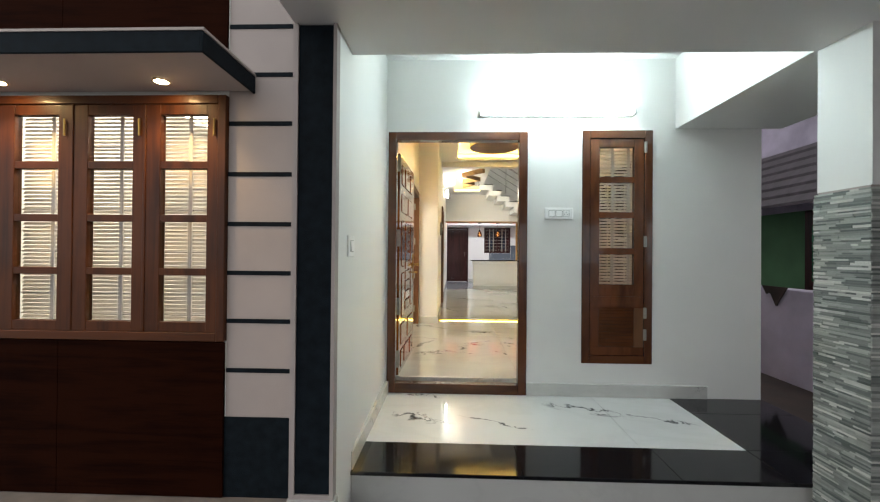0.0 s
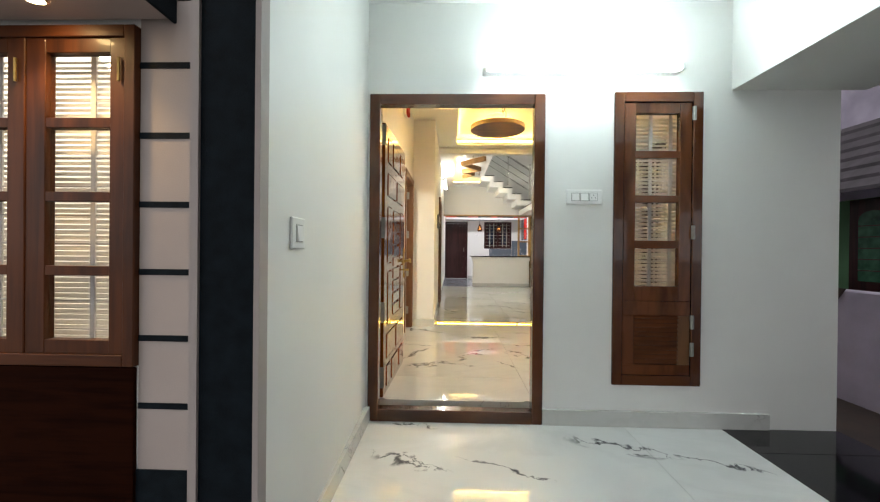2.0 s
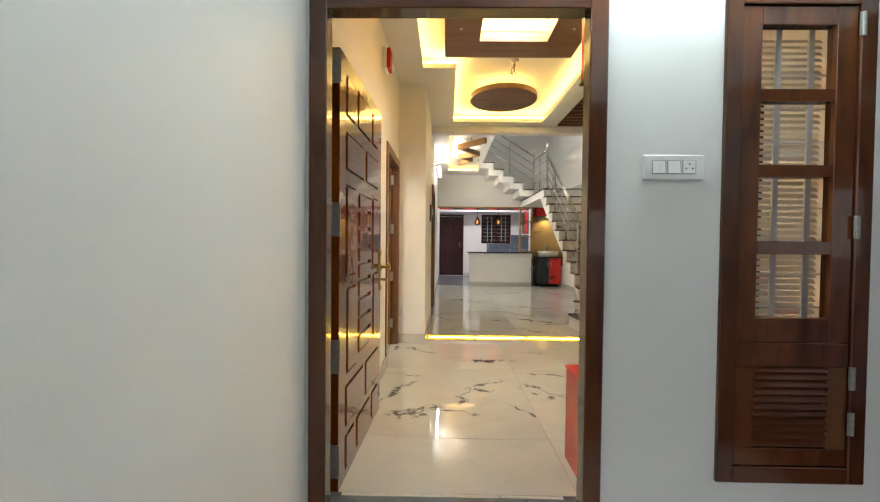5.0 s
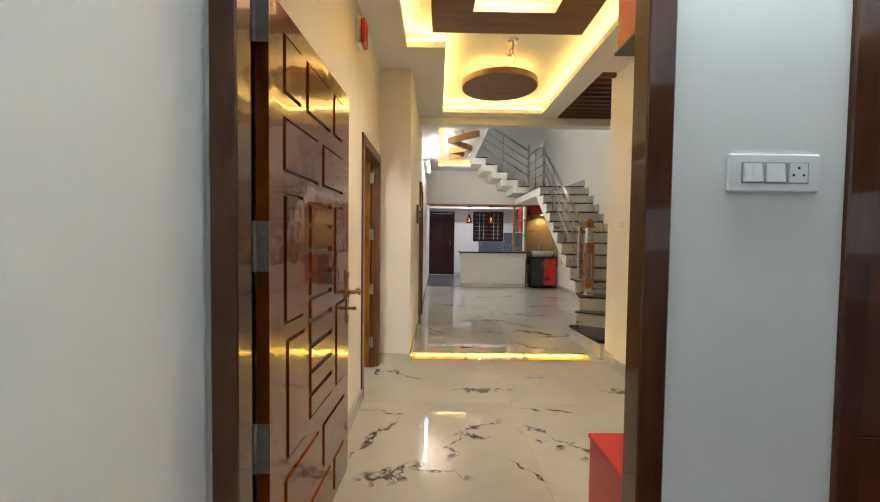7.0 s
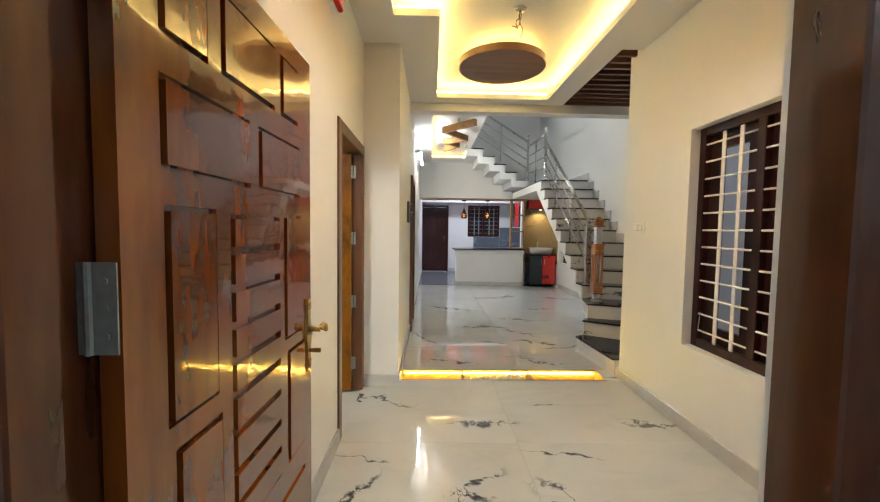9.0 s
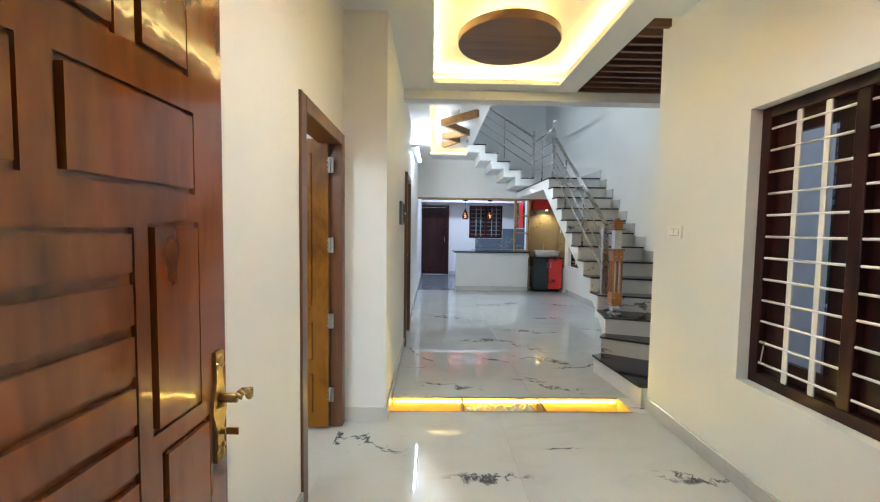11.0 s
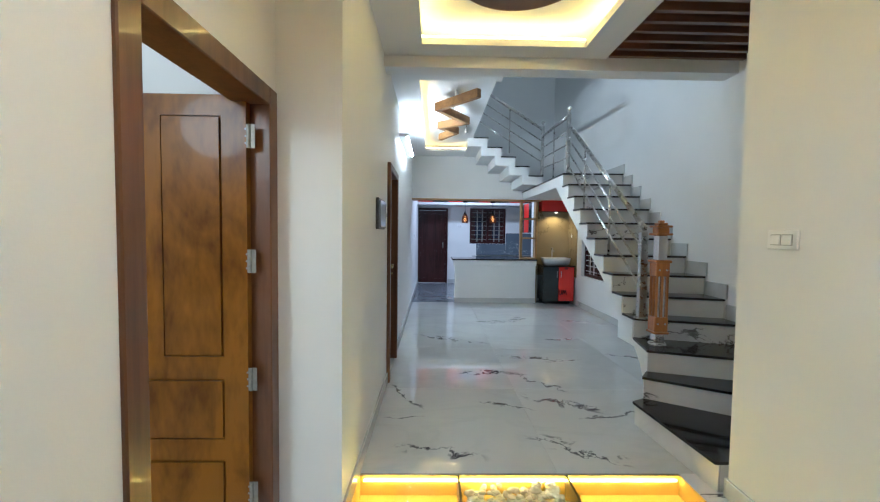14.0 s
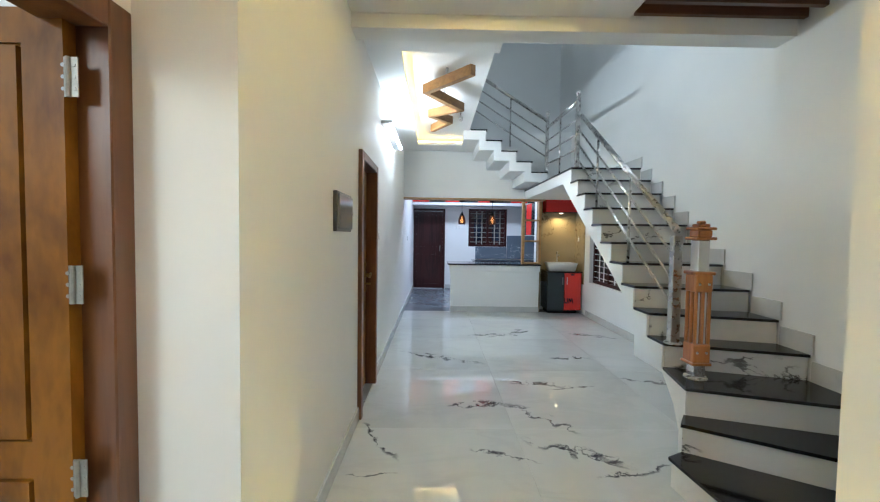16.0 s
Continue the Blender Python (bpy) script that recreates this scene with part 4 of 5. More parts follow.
# warm strips hidden in the ceiling coves
cv = thing("cove_light", "warm yellow strip light hidden in the entry cove", "strip light")
for s in ((CX0 - 0.03, CX0 - 0.02, CY0, CY1), (CX2 + 0.02, CX2 + 0.03, CY0, CY2), (CX1 - 0.03, CX1 - 0.02, CY1 + 0.03, CY2), (CX1, CX2, CY2 + 0.02, CY2 + 0.03), (CX0, CX1 - 0.03, CY1 + 0.02, CY1 + 0.03), (CX0, CX2, CY0 - 0.03, CY0 - 0.02)):
    part("strip", B(*s, CZ + 0.062, CZ + 0.074), GLOW_WARM, cv)
cv2 = thing("cove_light", "warm strip light hidden in the dining cove", "strip light")
GLOW_SOFT = mat("pale_warm_strip_glow", (1, 0.8, 0.5), 0.5, glow=(1.0, 0.62, 0.20), power=7)
for s in ((V0 - 0.03, V0 - 0.02, VY0, VY1), (V0, VX - 0.02, VY1 + 0.02, VY1 + 0.03)):
    part("strip", B(*s, 2.888, 2.900), GLOW_SOFT, cv2)

# round wooden disc and square wooden ring in the tray
dc = thing("ceiling_disc", "round brown veneered ceiling disc lit from behind", "ceiling ornament")
part("disc", lathe(bmesh.new(), [(0.374, 0.0), (0.378, 0.004), (0.378, 0.058), (0.36, 0.06)], 64, (0.685, 6.335, 2.785)), OAK, dc)
part("spacer", lathe(bmesh.new(), [(0.20, 0.06), (0.20, 0.174)], 32, (0.685, 6.335, 2.785)), CEIL, dc)
bm = bmesh.new()
for k in range(48):
    a = 2 * math.pi * k / 48
    b = 2 * math.pi * (k + 1) / 48
    rod(bm, (0.685 + 0.24 * math.cos(a), 6.335 + 0.24 * math.sin(a), 2.868), (0.685 + 0.24 * math.cos(b), 6.335 + 0.24 * math.sin(b), 2.868), 0.006, 6)
part("strip", bm, GLOW_WARM, dc)
sq = thing("ceiling_ring", "square brown veneered ceiling ring around a lit panel", "ceiling ornament")
QX0, QX1, QY0, QY1, qi = 0.02, 1.085, 4.07, 5.14, 0.27
for s in ((QX0, QX1, QY1 - qi, QY1), (QX0, QX1, QY0, QY0 + qi), (QX0, QX0 + qi, QY0 + qi, QY1 - qi), (QX1 - qi, QX1, QY0 + qi, QY1 - qi)):
    part("board", B(*s, 2.72, 2.755, 0.002), OAK, sq)
for s in ((QX0 + qi, QX1 - qi, QY1 - qi, QY1 - qi + 0.02), (QX0 + qi, QX1 - qi, QY0 + qi - 0.02, QY0 + qi), (QX0 + qi - 0.02, QX0 + qi, QY0 + qi, QY1 - qi), (QX1 - qi, QX1 - qi + 0.02, QY0 + qi, QY1 - qi)):
    part("lining", B(*s, 2.756, CT), PLY, sq)
for s in ((QX0 + qi + 0.01, QX1 - qi - 0.01, QY1 - qi - 0.014, QY1 - qi - 0.004), (QX0 + qi + 0.01, QX1 - qi - 0.01, QY0 + qi + 0.004, QY0 + qi + 0.014)):
    part("strip", B(*s, 2.80, 2.812), GLOW_SOFT, sq)
part("lit_panel", B(QX0 + qi, QX1 - qi, QY0 + qi, QY1 - qi, CT - 0.012, CT - 0.002), mat("warm_white_panel_glow", (1, 1, 1), 0.5, glow=(1.0, 0.86, 0.66), power=15), sq, "lit warm white panel")
for x in (QX0 + 0.12, QX1 - 0.12):
    part("stud", lathe(bmesh.new(), [(0.012, -0.003), (0.012, 0.001)], 12, (x, QY1 - 0.45, 2.72)), STEEL, sq)
hk = thing("ceiling_hook", "steel fan hook plate with loose wires", "hook")
part("plate", lathe(bmesh.new(), [(0.05, -0.004), (0.045, -0.012), (0.02, -0.016)], 20, (0.70, 5.70, CT)), STEEL, hk)
for k, (dx, dz) in enumerate(((-0.05, -0.15), (0.02, -0.19), (-0.01, -0.13))):
    bm, p = bmesh.new(), Vector((0.70, 5.70, CT - 0.015))
    for i in range(6):
        q = Vector((0.70 + dx * ((i + 1) / 6) ** 1.6 + 0.012 * math.sin(i * 2 + k), 5.70 + 0.01 * math.cos(i + k), CT - 0.015 + dz * (i + 1) / 6 + (0.04 if i == 5 and k == 0 else 0)))
        rod(bm, p, q, 0.003, 6)
        p = q
    part("wire", bm, mat("dark_wire", (0.10, 0.05, 0.03), 0.5), hk)
# timber battens over the stair lobby
sl = thing("ceiling_battens", "dark brown timber battens across the lobby ceiling", "ceiling battens")
BATTEN = wood("dark_brown_batten", (0.060, 0.022, 0.010), (0.12, 0.048, 0.022), 0, 0.4, 0.2)
for k in range(11):
    y = 6.05 + k * 0.127
    part("batten", B(1.585, RX - 0.003, y, y + 0.035, 2.80, 2.92, 0.002), BATTEN, sl)
# zigzag timber on the dining ceiling
zz = thing("ceiling_zigzag", "zigzag of light brown timber on the dining ceiling", "ceiling ornament")
ZIG = wood("warm_brown_bar", (0.20, 0.10, 0.032), (0.30, 0.16, 0.055), 1, 0.5, 0.0)
ZP = [(0.665, 8.32), (0.26, 8.78), (0.64, 9.30), (0.30, 9.54), (0.535, 9.80), (0.325, 10.18)]
for (x0, y0), (x1, y1) in zip(ZP, ZP[1:]):
    d = Vector((x1 - x0, y1 - y0, 0)).normalized()
    n = Vector((-d.y, d.x, 0)) * 0.028
    a, b = Vector((x0, y0, 0)) - d * 0.02, Vector((x1, y1, 0)) + d * 0.02
    part("bar", prism(bmesh.new(), [(p.x, p.y) for p in (a - n, b - n, b + n, a + n)], 2.80, 2.89), ZIG, zz)
for x, y in ((0.46, 8.55), (0.45, 9.04), (0.425, 10.0)):
    part("stem", rod(bmesh.new(), (x, y, 2.885), (x, y, 2.959), 0.012, 8), STEEL, zz)
part("spot", lathe(bmesh.new(), [(0.02, -0.05), (0.022, -0.01), (0.006, 0.0), (0.006, 0.05)], 12, (0.64, 9.36, 2.76)), STEEL, zz)

# ---- small wall things ----
GREYKEY = mat("grey_white_switch_key", (0.42, 0.42, 0.41), 0.3, vary=0.0)


def switch_plate(label, m, w, h, keys, socket=False, keyh=None):
    """A plate faced to -y whose rocker keys stand in a row; the last may be a socket."""
    ob = thing("switch_plate", label, "switch")
    ob.matrix_basis = m
    part("plate", B(-w / 2, w / 2, -0.012, 0, -h / 2, h / 2, 0.004), PLASTIC, ob)
    kw = min(0.055, (w - 0.03) / max(keys, 1))
    for i in range(keys):
        x = (i - (keys - 1) / 2) * kw
        part("surround", B(x - kw / 2 + 0.001, x + kw / 2 - 0.001, -0.0135, -0.012, -h * 0.28, h * 0.28, 0.001), GREYKEY, ob)
        if socket and i == keys - 1:
            k = part("socket", B(x - kw * 0.4, x + kw * 0.4, -0.016, -0.0135, -h * 0.25, h * 0.25, 0.001), PLASTIC, ob)
            for dx, dz in ((0, 0.25), (-0.22, -0.12), (0.22, -0.12)):
                part("hole", rod(bmesh.new(), (x + dx * kw, -0.0166, dz * h * 0.5), (x + dx * kw, -0.0155, dz * h * 0.5), 0.003, 8), NAVY, k)
        else:
            n = 2 if (keys == 3 and i == 0) else 1
            for q in range(n):
                a, b = x - kw * 0.40 + q * kw * 0.8 / n, x - kw * 0.40 + (q + 1) * kw * 0.8 / n - 0.001
                bm = bmesh.new()
                profile(bm, [(-0.0135, -h * 0.24), (-0.020, -h * 0.24), (-0.015, h * 0.24), (-0.0135, h * 0.24)], "x", a, b)
                part("rocker", bm, PLASTIC, ob)
    return ob


switch_plate("white three gang switch and socket plate by the door", pose(0.885, 3.25, 1.438), 0.222, 0.092, 3, True)
switch_plate("white single switch plate on the sit-out wall", pose(-0.4595, 2.03, 1.148, 0, 0, 88.7), 0.105, 0.105, 1)
switch_plate("white double switch plate in the entry", pose(RW, 5.90, 1.40, 0, 0, -90), 0.15, 0.085, 2)
switch_plate("white switch plate by the bathroom door", pose(DL, 8.62, 1.40, 0, 0, 90), 0.12, 0.10, 2)
switch_plate("white switch plate in the kitchen passage", pose(DL, 12.6, 1.35, 0, 0, 90), 0.12, 0.10, 2)
switch_plate("white kitchen switch plate beside the window", pose(0.93, 14.8, 1.62), 0.16, 0.09, 3)
switch_plate("white switch plate by the basin", pose(RX2, 11.90, 1.38, 0, 0, -90), 0.07, 0.10, 1)
db = thing("distribution_box", "grey metal distribution box with a glossy door", "electric box")
part("body", B(DL, DL + 0.022, 6.97, 7.33, 1.435, 1.655, 0.004), mat("dark_grey_box_steel", (0.10, 0.10, 0.105), 0.35, 0.6, vary=0.1), db)
dd = part("door", B(DL + 0.022, DL + 0.034, 6.99, 7.31, 1.45, 1.64, 0.003), mat("smoky_box_door", (0.34, 0.35, 0.36), 0.08, vary=0.05), db)
part("catch", B(DL + 0.034, DL + 0.040, 7.28, 7.30, 1.53, 1.56), STEEL, dd)
al = thing("alarm_box", "small red and white alarm box high on the wall", "alarm")
part("base", B(LX, LX + 0.03, 4.86, 4.99, 2.51, 2.68, 0.006), PLASTIC, al)
part("cover", B(LX + 0.03, LX + 0.06, 4.865, 4.985, 2.515, 2.675, 0.008), RED, al)

# ---- entry furniture ----
sc = thing("shoe_cabinet", "low glossy red cabinet inside the front door", "cabinet")
part("body", B(0.655, RW - 0.016, 3.422, 3.735, F, 0.53, 0.002), RED, sc)
part("top", B(0.650, RW - 0.016, 3.422, 3.742, 0.5301, 0.546, 0.002), RED, sc)
wc = thing("wall_cabinet", "glossy red wall cabinet beside the front door", "cabinet")
part("body", B(0.663, 1.0, 3.422, 3.615, 1.90, 2.78, 0.002), RED, wc)
part("bottom", B(0.660, 1.003, 3.422, 3.632, 1.888, 1.8995, 0.002), DARKLAM, wc)

# ---- pebble trough ----
TX0, TX1, TY0, TY1 = -0.16, 1.615, 6.10, 6.34
tr = thing("pebble_trough", "glass covered floor trough lit yellow, with pebbles", "floor trough")
AMBER = mat("amber_trough_lining", (0.78, 0.52, 0.07), 0.4, vary=0.12, scale=5)
part("bottom", B(TX0, TX1, TY0, TY1, F - 0.13, F - 0.12), AMBER, tr)
for s in ((TX0, TX1, TY0 - 0.008, TY0), (TX0, TX1, TY1, TY1 + 0.008), (TX0 - 0.012, TX0, TY0, TY1), (TX1, TX1 + 0.004, TY0, TY1)):
    part("side", B(*s, F - 0.13, F - 0.004), AMBER, tr)
part("strip", B(TX0 + 0.02, TX1 - 0.02, TY1 - 0.013, TY1 - 0.005, F - 0.035, F - 0.025), mat("trough_strip_glow", (1, 0.8, 0.4), 0.5, glow=(1.0, 0.70, 0.14), power=15), tr)
SEAM = mat("dull_steel_edge", (0.30, 0.28, 0.25), 0.35, 1.0, vary=0.1)
for x in (0.38, 0.98):
    part("divider", B(x - 0.006, x + 0.006, TY0, TY1, F - 0.12, F - 0.003), SEAM, tr)
for y0, y1 in ((TY0 - 0.008, TY0 + 0.004), (TY1 - 0.004, TY1 + 0.008)):
    part("edge", B(TX0, TX1, y0, y1, F - 0.006, F + 0.0015), SEAM, tr)
cover = part("glass_cover", B(TX0, TX1, TY0 + 0.005, TY1 - 0.005, F - 0.009, F - 0.003), GLASS, tr)
cover.visible_shadow = False
PEB = mat("cream_pebble", (0.84, 0.78, 0.64), 0.5, vary=0.15, scale=9)
pebs = []
for k in range(5):
    bm = bmesh.new()
    bmesh.ops.create_icosphere(bm, subdivisions=2, radius=1)
    for v in bm.verts:
        v.co *= 1 + 0.18 * noise.noise(v.co * 1.3 + Vector((k * 5, 0, 0)))
        v.co.z *= 0.62
    pebs.append(mesh_of("pebble", bm, PEB, True))
rp = random.Random(3)
for k in range(260):
    ob = new("pebble", pebs[k % 5])
    ob.parent = tr
    x = rp.uniform(0.41, 0.95)
    r = rp.uniform(0.013, 0.021)
    ob.matrix_basis = pose(x, rp.uniform(TY0 + 0.02, TY1 - 0.02), F - 0.105 + rp.uniform(0, 0.06 + 0.02 * max(0, (x - 0.75) / 0.2)), rp.uniform(-25, 25), rp.uniform(-25, 25), rp.uniform(0, 360)) @ Matrix.Diagonal((r * 1.3, r, r, 1))

# ---- staircase ----
NOSE = [((1.665, 6.93), (1.722, 6.19)), ((1.75, 6.98), (RX, 6.42)), ((1.83, 7.08), (RX, 6.80)), ((1.905, 7.43), (RX, 7.20)), ((1.905, 7.63), (RX, 7.43)), ((1.90, 7.83), (RX, 7.68)), ((1.895, 8.03), (RX, 7.96))]
NOSE += [((1.89, 8.03 + k * 0.212), (RX, 8.00 + k * 0.212)) for k in range(1, 7)]
st = thing("staircase", "white staircase with black granite treads and marble risers", "staircase")


def zk(k):
    return F + k * R


for k in range(1, 14):
    (ax, ay), (bx_, by) = NOSE[k - 1]
    if k < 13:
        (cx, cy), (dx, dy) = NOSE[k]
    else:
        (cx, cy), (dx, dy) = (1.89, HY - 0.001), (RX, HY - 0.001)
    d = Vector((bx_ - ax, by - ay, 0)).normalized()
    n = Vector((d.y, -d.x, 0)) * 0.018  # the nosing stands out
    if k == 1:
        plan = [(ax + n.x, ay), (bx_ + n.x, by), (RX - 0.012, by), (RX - 0.012, dy), (cx, cy)]
    else:
        plan = [(ax + n.x - 0.012, ay + n.y), (bx_ + n.x - 0.012, by + n.y), (dx - 0.012, dy), (cx - 0.012, cy)]
    part("tread", prism(bmesh.new(), plan, zk(k) - 0.018, zk(k)), GRANITE, st)
    q = Vector((-n.x, -n.y, 0)).normalized() * 0.012
    rb = [(ax, ay), (bx_ - 0.012 if k > 1 else bx_, by), (bx_ - 0.012 + q.x if k > 1 else bx_ + q.x, by + q.y), (ax + q.x, ay + q.y)]
    part("riser", prism(bmesh.new(), rb, zk(k - 1) + (0.0 if k == 1 else 0.0005), zk(k) - 0.0185), MARBLE, st)
# lower solid steps
for k in (1, 2, 3):
    (ax, ay), (bx_, by) = NOSE[k - 1]
    (cx, cy), (dx, dy) = NOSE[k]
    p = [(ax + 0.015, ay + 0.004), (bx_ + 0.015, by + 0.006), (RX - 0.001, by + 0.006), (RX - 0.001, dy + 0.006), (cx + 0.01, cy + 0.006)]
    if k > 1:
        p = [(ax + 0.008, ay + 0.012), (RX - 0.001, by + 0.012), (RX - 0.001, dy + 0.006), (cx, cy + 0.006)]
    if k == 3:
        p = [(ax + 0.008, ay + 0.012), (RX - 0.001, by + 0.012), (RX - 0.001, 7.195), (1.866, 7.195)]
    part("base", prism(bmesh.new(), p, F - 0.001, zk(k) - 0.0186), WALL, st)
# waist slab of the long flight, its soffit drawn into a curve at the foot
def waist(x0, x1):
    pts = []
    for k in range(4, 14):
        y = NOSE[k - 1][0][1] + 0.013
        pts += [(y, zk(k - 1) - 0.019 if k > 4 else zk(3) - 0.019), (y, zk(k) - 0.019)]
    pts += [(HY - 0.002, zk(13) - 0.019), (HY - 0.002, 2.05), (9.60, 2.05), (9.44, 1.93), (8.75, 1.46), (8.12, 1.04), (7.66, 0.71), (7.42, 0.52), (7.30, 0.38), (7.23, 0.22), (7.20, F), (7.085, F), (7.085, zk(3) - 0.019)]
    return profile(bmesh.new(), pts, "x", x0, x1)


part("waist", waist(1.892, RX - 0.001), WALL, st)
# second flight: a folded plate against the header wall
FY, R2, G2 = 10.70, 0.151, 0.226
pts_t, pts_b = [], []
for k in range(6):
    x = 2.0 - k * G2
    pts_t += [(x, 2.221 + k * R2), (x, 2.372 + k * R2 - 0.016)]
    pts_b += [(x - 0.10, 2.221 + (k - 1) * R2 + 0.005), (x - 0.10, 2.221 + k * R2 + 0.005)]
top_end = (2.0 - 6 * G2, pts_t[-1][1])
out = pts_t + [top_end, (top_end[0], pts_b[-1][1])] + pts_b[::-1]
part("folded_plate", profile(bmesh.new(), out, "y", FY, HY - 0.001), WALL, st)
for k in range(6):
    x = 2.0 - k * G2
    part("tread", B(x - G2, x + 0.014, FY - 0.012, HY - 0.002, 2.372 + k * R2 - 0.016, 2.372 + k * R2), GRANITE, st)
# stepped skirting up the wall
ss = tagged(new("skirting_stair"), "stepped marble stair skirting", "skirting", "", "structure")
for k in range(2, 14):
    y0 = NOSE[k - 1][1][1] - 0.02
    y1 = NOSE[k][1][1] - 0.02 if k < 13 else HY - 0.002
    part("length", B(RX - 0.012, RX - 0.0005, y0, y1, zk(k), zk(k) + 0.12), SKIRT, ss)

# railing of brushed steel
ra = thing("stair_railing", "brushed stainless steel stair railing", "railing")


def ball_post(x, y, z0, z1, s=0.022):
    p = part("post", B(x - s, x + s, y - s, y + s, z0, z1, 0.003), STEEL, ra)
    bm = lathe(bmesh.new(), [(0.018, 0), (0.028, 0.012), (0.012, 0.022), (0.020, 0.032), (0.031, 0.055), (0.028, 0.075), (0.012, 0.090)], 16, (x, y, z1))
    part("finial", bm, STEEL, p, "", True)


ball_post(1.955, 9.33, zk(13), 2.97)
ball_post(2.0, 10.72, 2.372, 3.17)
A, C = Vector((1.95, 7.36, 1.43)), Vector((1.955, 9.33, 2.83))
part("post", B(1.915, 1.975, 7.39, 7.44, zk(4), 1.44, 0.004), STEEL, ra, "broad steel foot post")
part("foot", lathe(bmesh.new(), [(0.055, 0), (0.052, 0.010), (0.035, 0.014)], 20, (1.945, 7.415, zk(4))), STEEL, ra)


def rails(a, b, drop, n, first, r0=0.023, r=0.010):
    part("handrail", rod(bmesh.new(), a, b, r0, 16), STEEL, ra, "", True)
    for k in range(n):
        o = Vector((0, 0, -first - drop * k))
        part("rail", rod(bmesh.new(), a + o, b + o, r, 12), STEEL, ra, "", True)


rails(A + Vector((0, 0.05, 0.04)), C, 0.165, 3, 0.185)
for q in (0.36, 0.70):
    p = A.lerp(C, q)
    k = max(k for k in range(4, 14) if NOSE[k - 1][0][1] < p.y)
    part("baluster", rod(bmesh.new(), (p.x, p.y, zk(k)), (p.x, p.y, p.z), 0.011, 12), STEEL, ra, "", True)
D0, D1 = Vector((1.955, 9.33, 2.94)), Vector((2.0, 10.72, 3.02))
rails(D0, D1, 0.17, 3, 0.19)
m_ = D0.lerp(D1, 0.5)
part("baluster", rod(bmesh.new(), (m_.x, m_.y, zk(13)), m_, 0.011, 12), STEEL, ra, "", True)
E0, E1 = Vector((2.0, 10.72, 3.12)), Vector((0.70, 10.72, 3.93))
rails(E0, E1, 0.17, 3, 0.19)
for q in (0.42, 0.9):
    p = E0.lerp(E1, q)
    part("baluster", rod(bmesh.new(), (p.x, p.y, p.z - 0.72), p, 0.011, 12), STEEL, ra, "", True)

# carved newel
nw_ = thing("newel_post", "honey teak and steel newel post with a stepped cap", "newel post")
NX, NY, NZ = 1.985, 7.24, zk(3)
NEWEL = wood("orange_teak", (0.25, 0.078, 0.014), (0.43, 0.17, 0.036), 2, 0.3, 0.5)
part("flange", lathe(bmesh.new(), [(0.066, 0), (0.064, 0.008), (0.045, 0.012)], 24, (NX, NY, NZ)), STEEL, nw_)
part("core", B(NX - 0.036, NX + 0.036, NY - 0.036, NY + 0.036, NZ + 0.012, 1.415, 0.004), mat("clear_acrylic_steel", (0.62, 0.60, 0.60), 0.12, 0.85, vary=0.1, scale=8), nw_, "polished steel core")
for z0, z1, w in ((0.655, 0.672, 0.060), (0.672, 0.785, 0.052), (1.10, 1.205, 0.052), (1.205, 1.225, 0.062)):
    part("collar", B(NX - w, NX + w, NY - w, NY + w, z0, z1, 0.005), NEWEL, nw_)
for dx, dy in ((-1, -1), (1, -1), (-1, 1), (1, 1), (0, -1), (-1, 0), (1, 0), (0, 1)):
    part("slat", B(NX + dx * 0.041 - 0.008, NX + dx * 0.041 + 0.008, NY + dy * 0.041 - 0.008, NY + dy * 0.041 + 0.008, 0.785, 1.10, 0.003), NEWEL, nw_)
for z in (0.735, 1.15):
    for dx in (-0.028, 0.028):
        part("stud", lathe(bmesh.new(), [(0.009, 0), (0.006, 0.004)], 12), STEEL, nw_).matrix_basis = pose(NX + dx, NY - 0.0525, z, 90)
for z0, z1, w in ((1.415, 1.432, 0.062), (1.432, 1.475, 0.044), (1.475, 1.492, 0.060), (1.492, 1.512, 0.036), (1.512, 1.530, 0.020)):
    part("cap", B(NX - w, NX + w, NY - w, NY + w, z0, z1, 0.006), NEWEL, nw_)

# ---- counter, posts, pendants ----
kc = thing("kitchen_counter", "white counter wall with a black granite top", "counter")
part("body", B(0.655, 2.215, 11.80, 11.98, F, 0.80), WALL, kc)
part("apron", B(0.63, 2.225, 11.775, 12.0, 0.80, 0.905, 0.003), WALL, kc)
part("worktop", B(0.60, 2.23, 11.74, 12.35, 0.905, 0.928, 0.003), GRANITE, kc)
part("skirting", B(0.648, 2.218, 11.788, 11.80, F, F + 0.09, 0.002), SKIRT, kc)
setting("trim_header", B(DL, 2.24, HY - 0.012, HY + 0.232, 2.030, 2.056, 0.002), PLY, "brown timber trim under the header beam", "trim")
dv = thing("timber_divider", "open timber divider frame standing on the counter", "divider")
for x0 in (1.905, 2.195):
    part("post", B(x0, x0 + 0.042, 11.80, 11.90, 0.929, 2.029, 0.002), PLY, dv)
for z0 in (0.930, 1.32, 1.69):
    part("shelf", B(1.948, 2.194, 11.802, 11.898, z0, z0 + 0.03, 0.002), PLY, dv)
SHADE = mat("pierced_copper_shade", (0.12, 0.05, 0.03), 0.35, 0.8, vary=0.3, scale=30)
FILA = mat("amber_bulb", (1, 0.6, 0.2), 0.3, glow=(1.0, 0.36, 0.08), power=1.6)
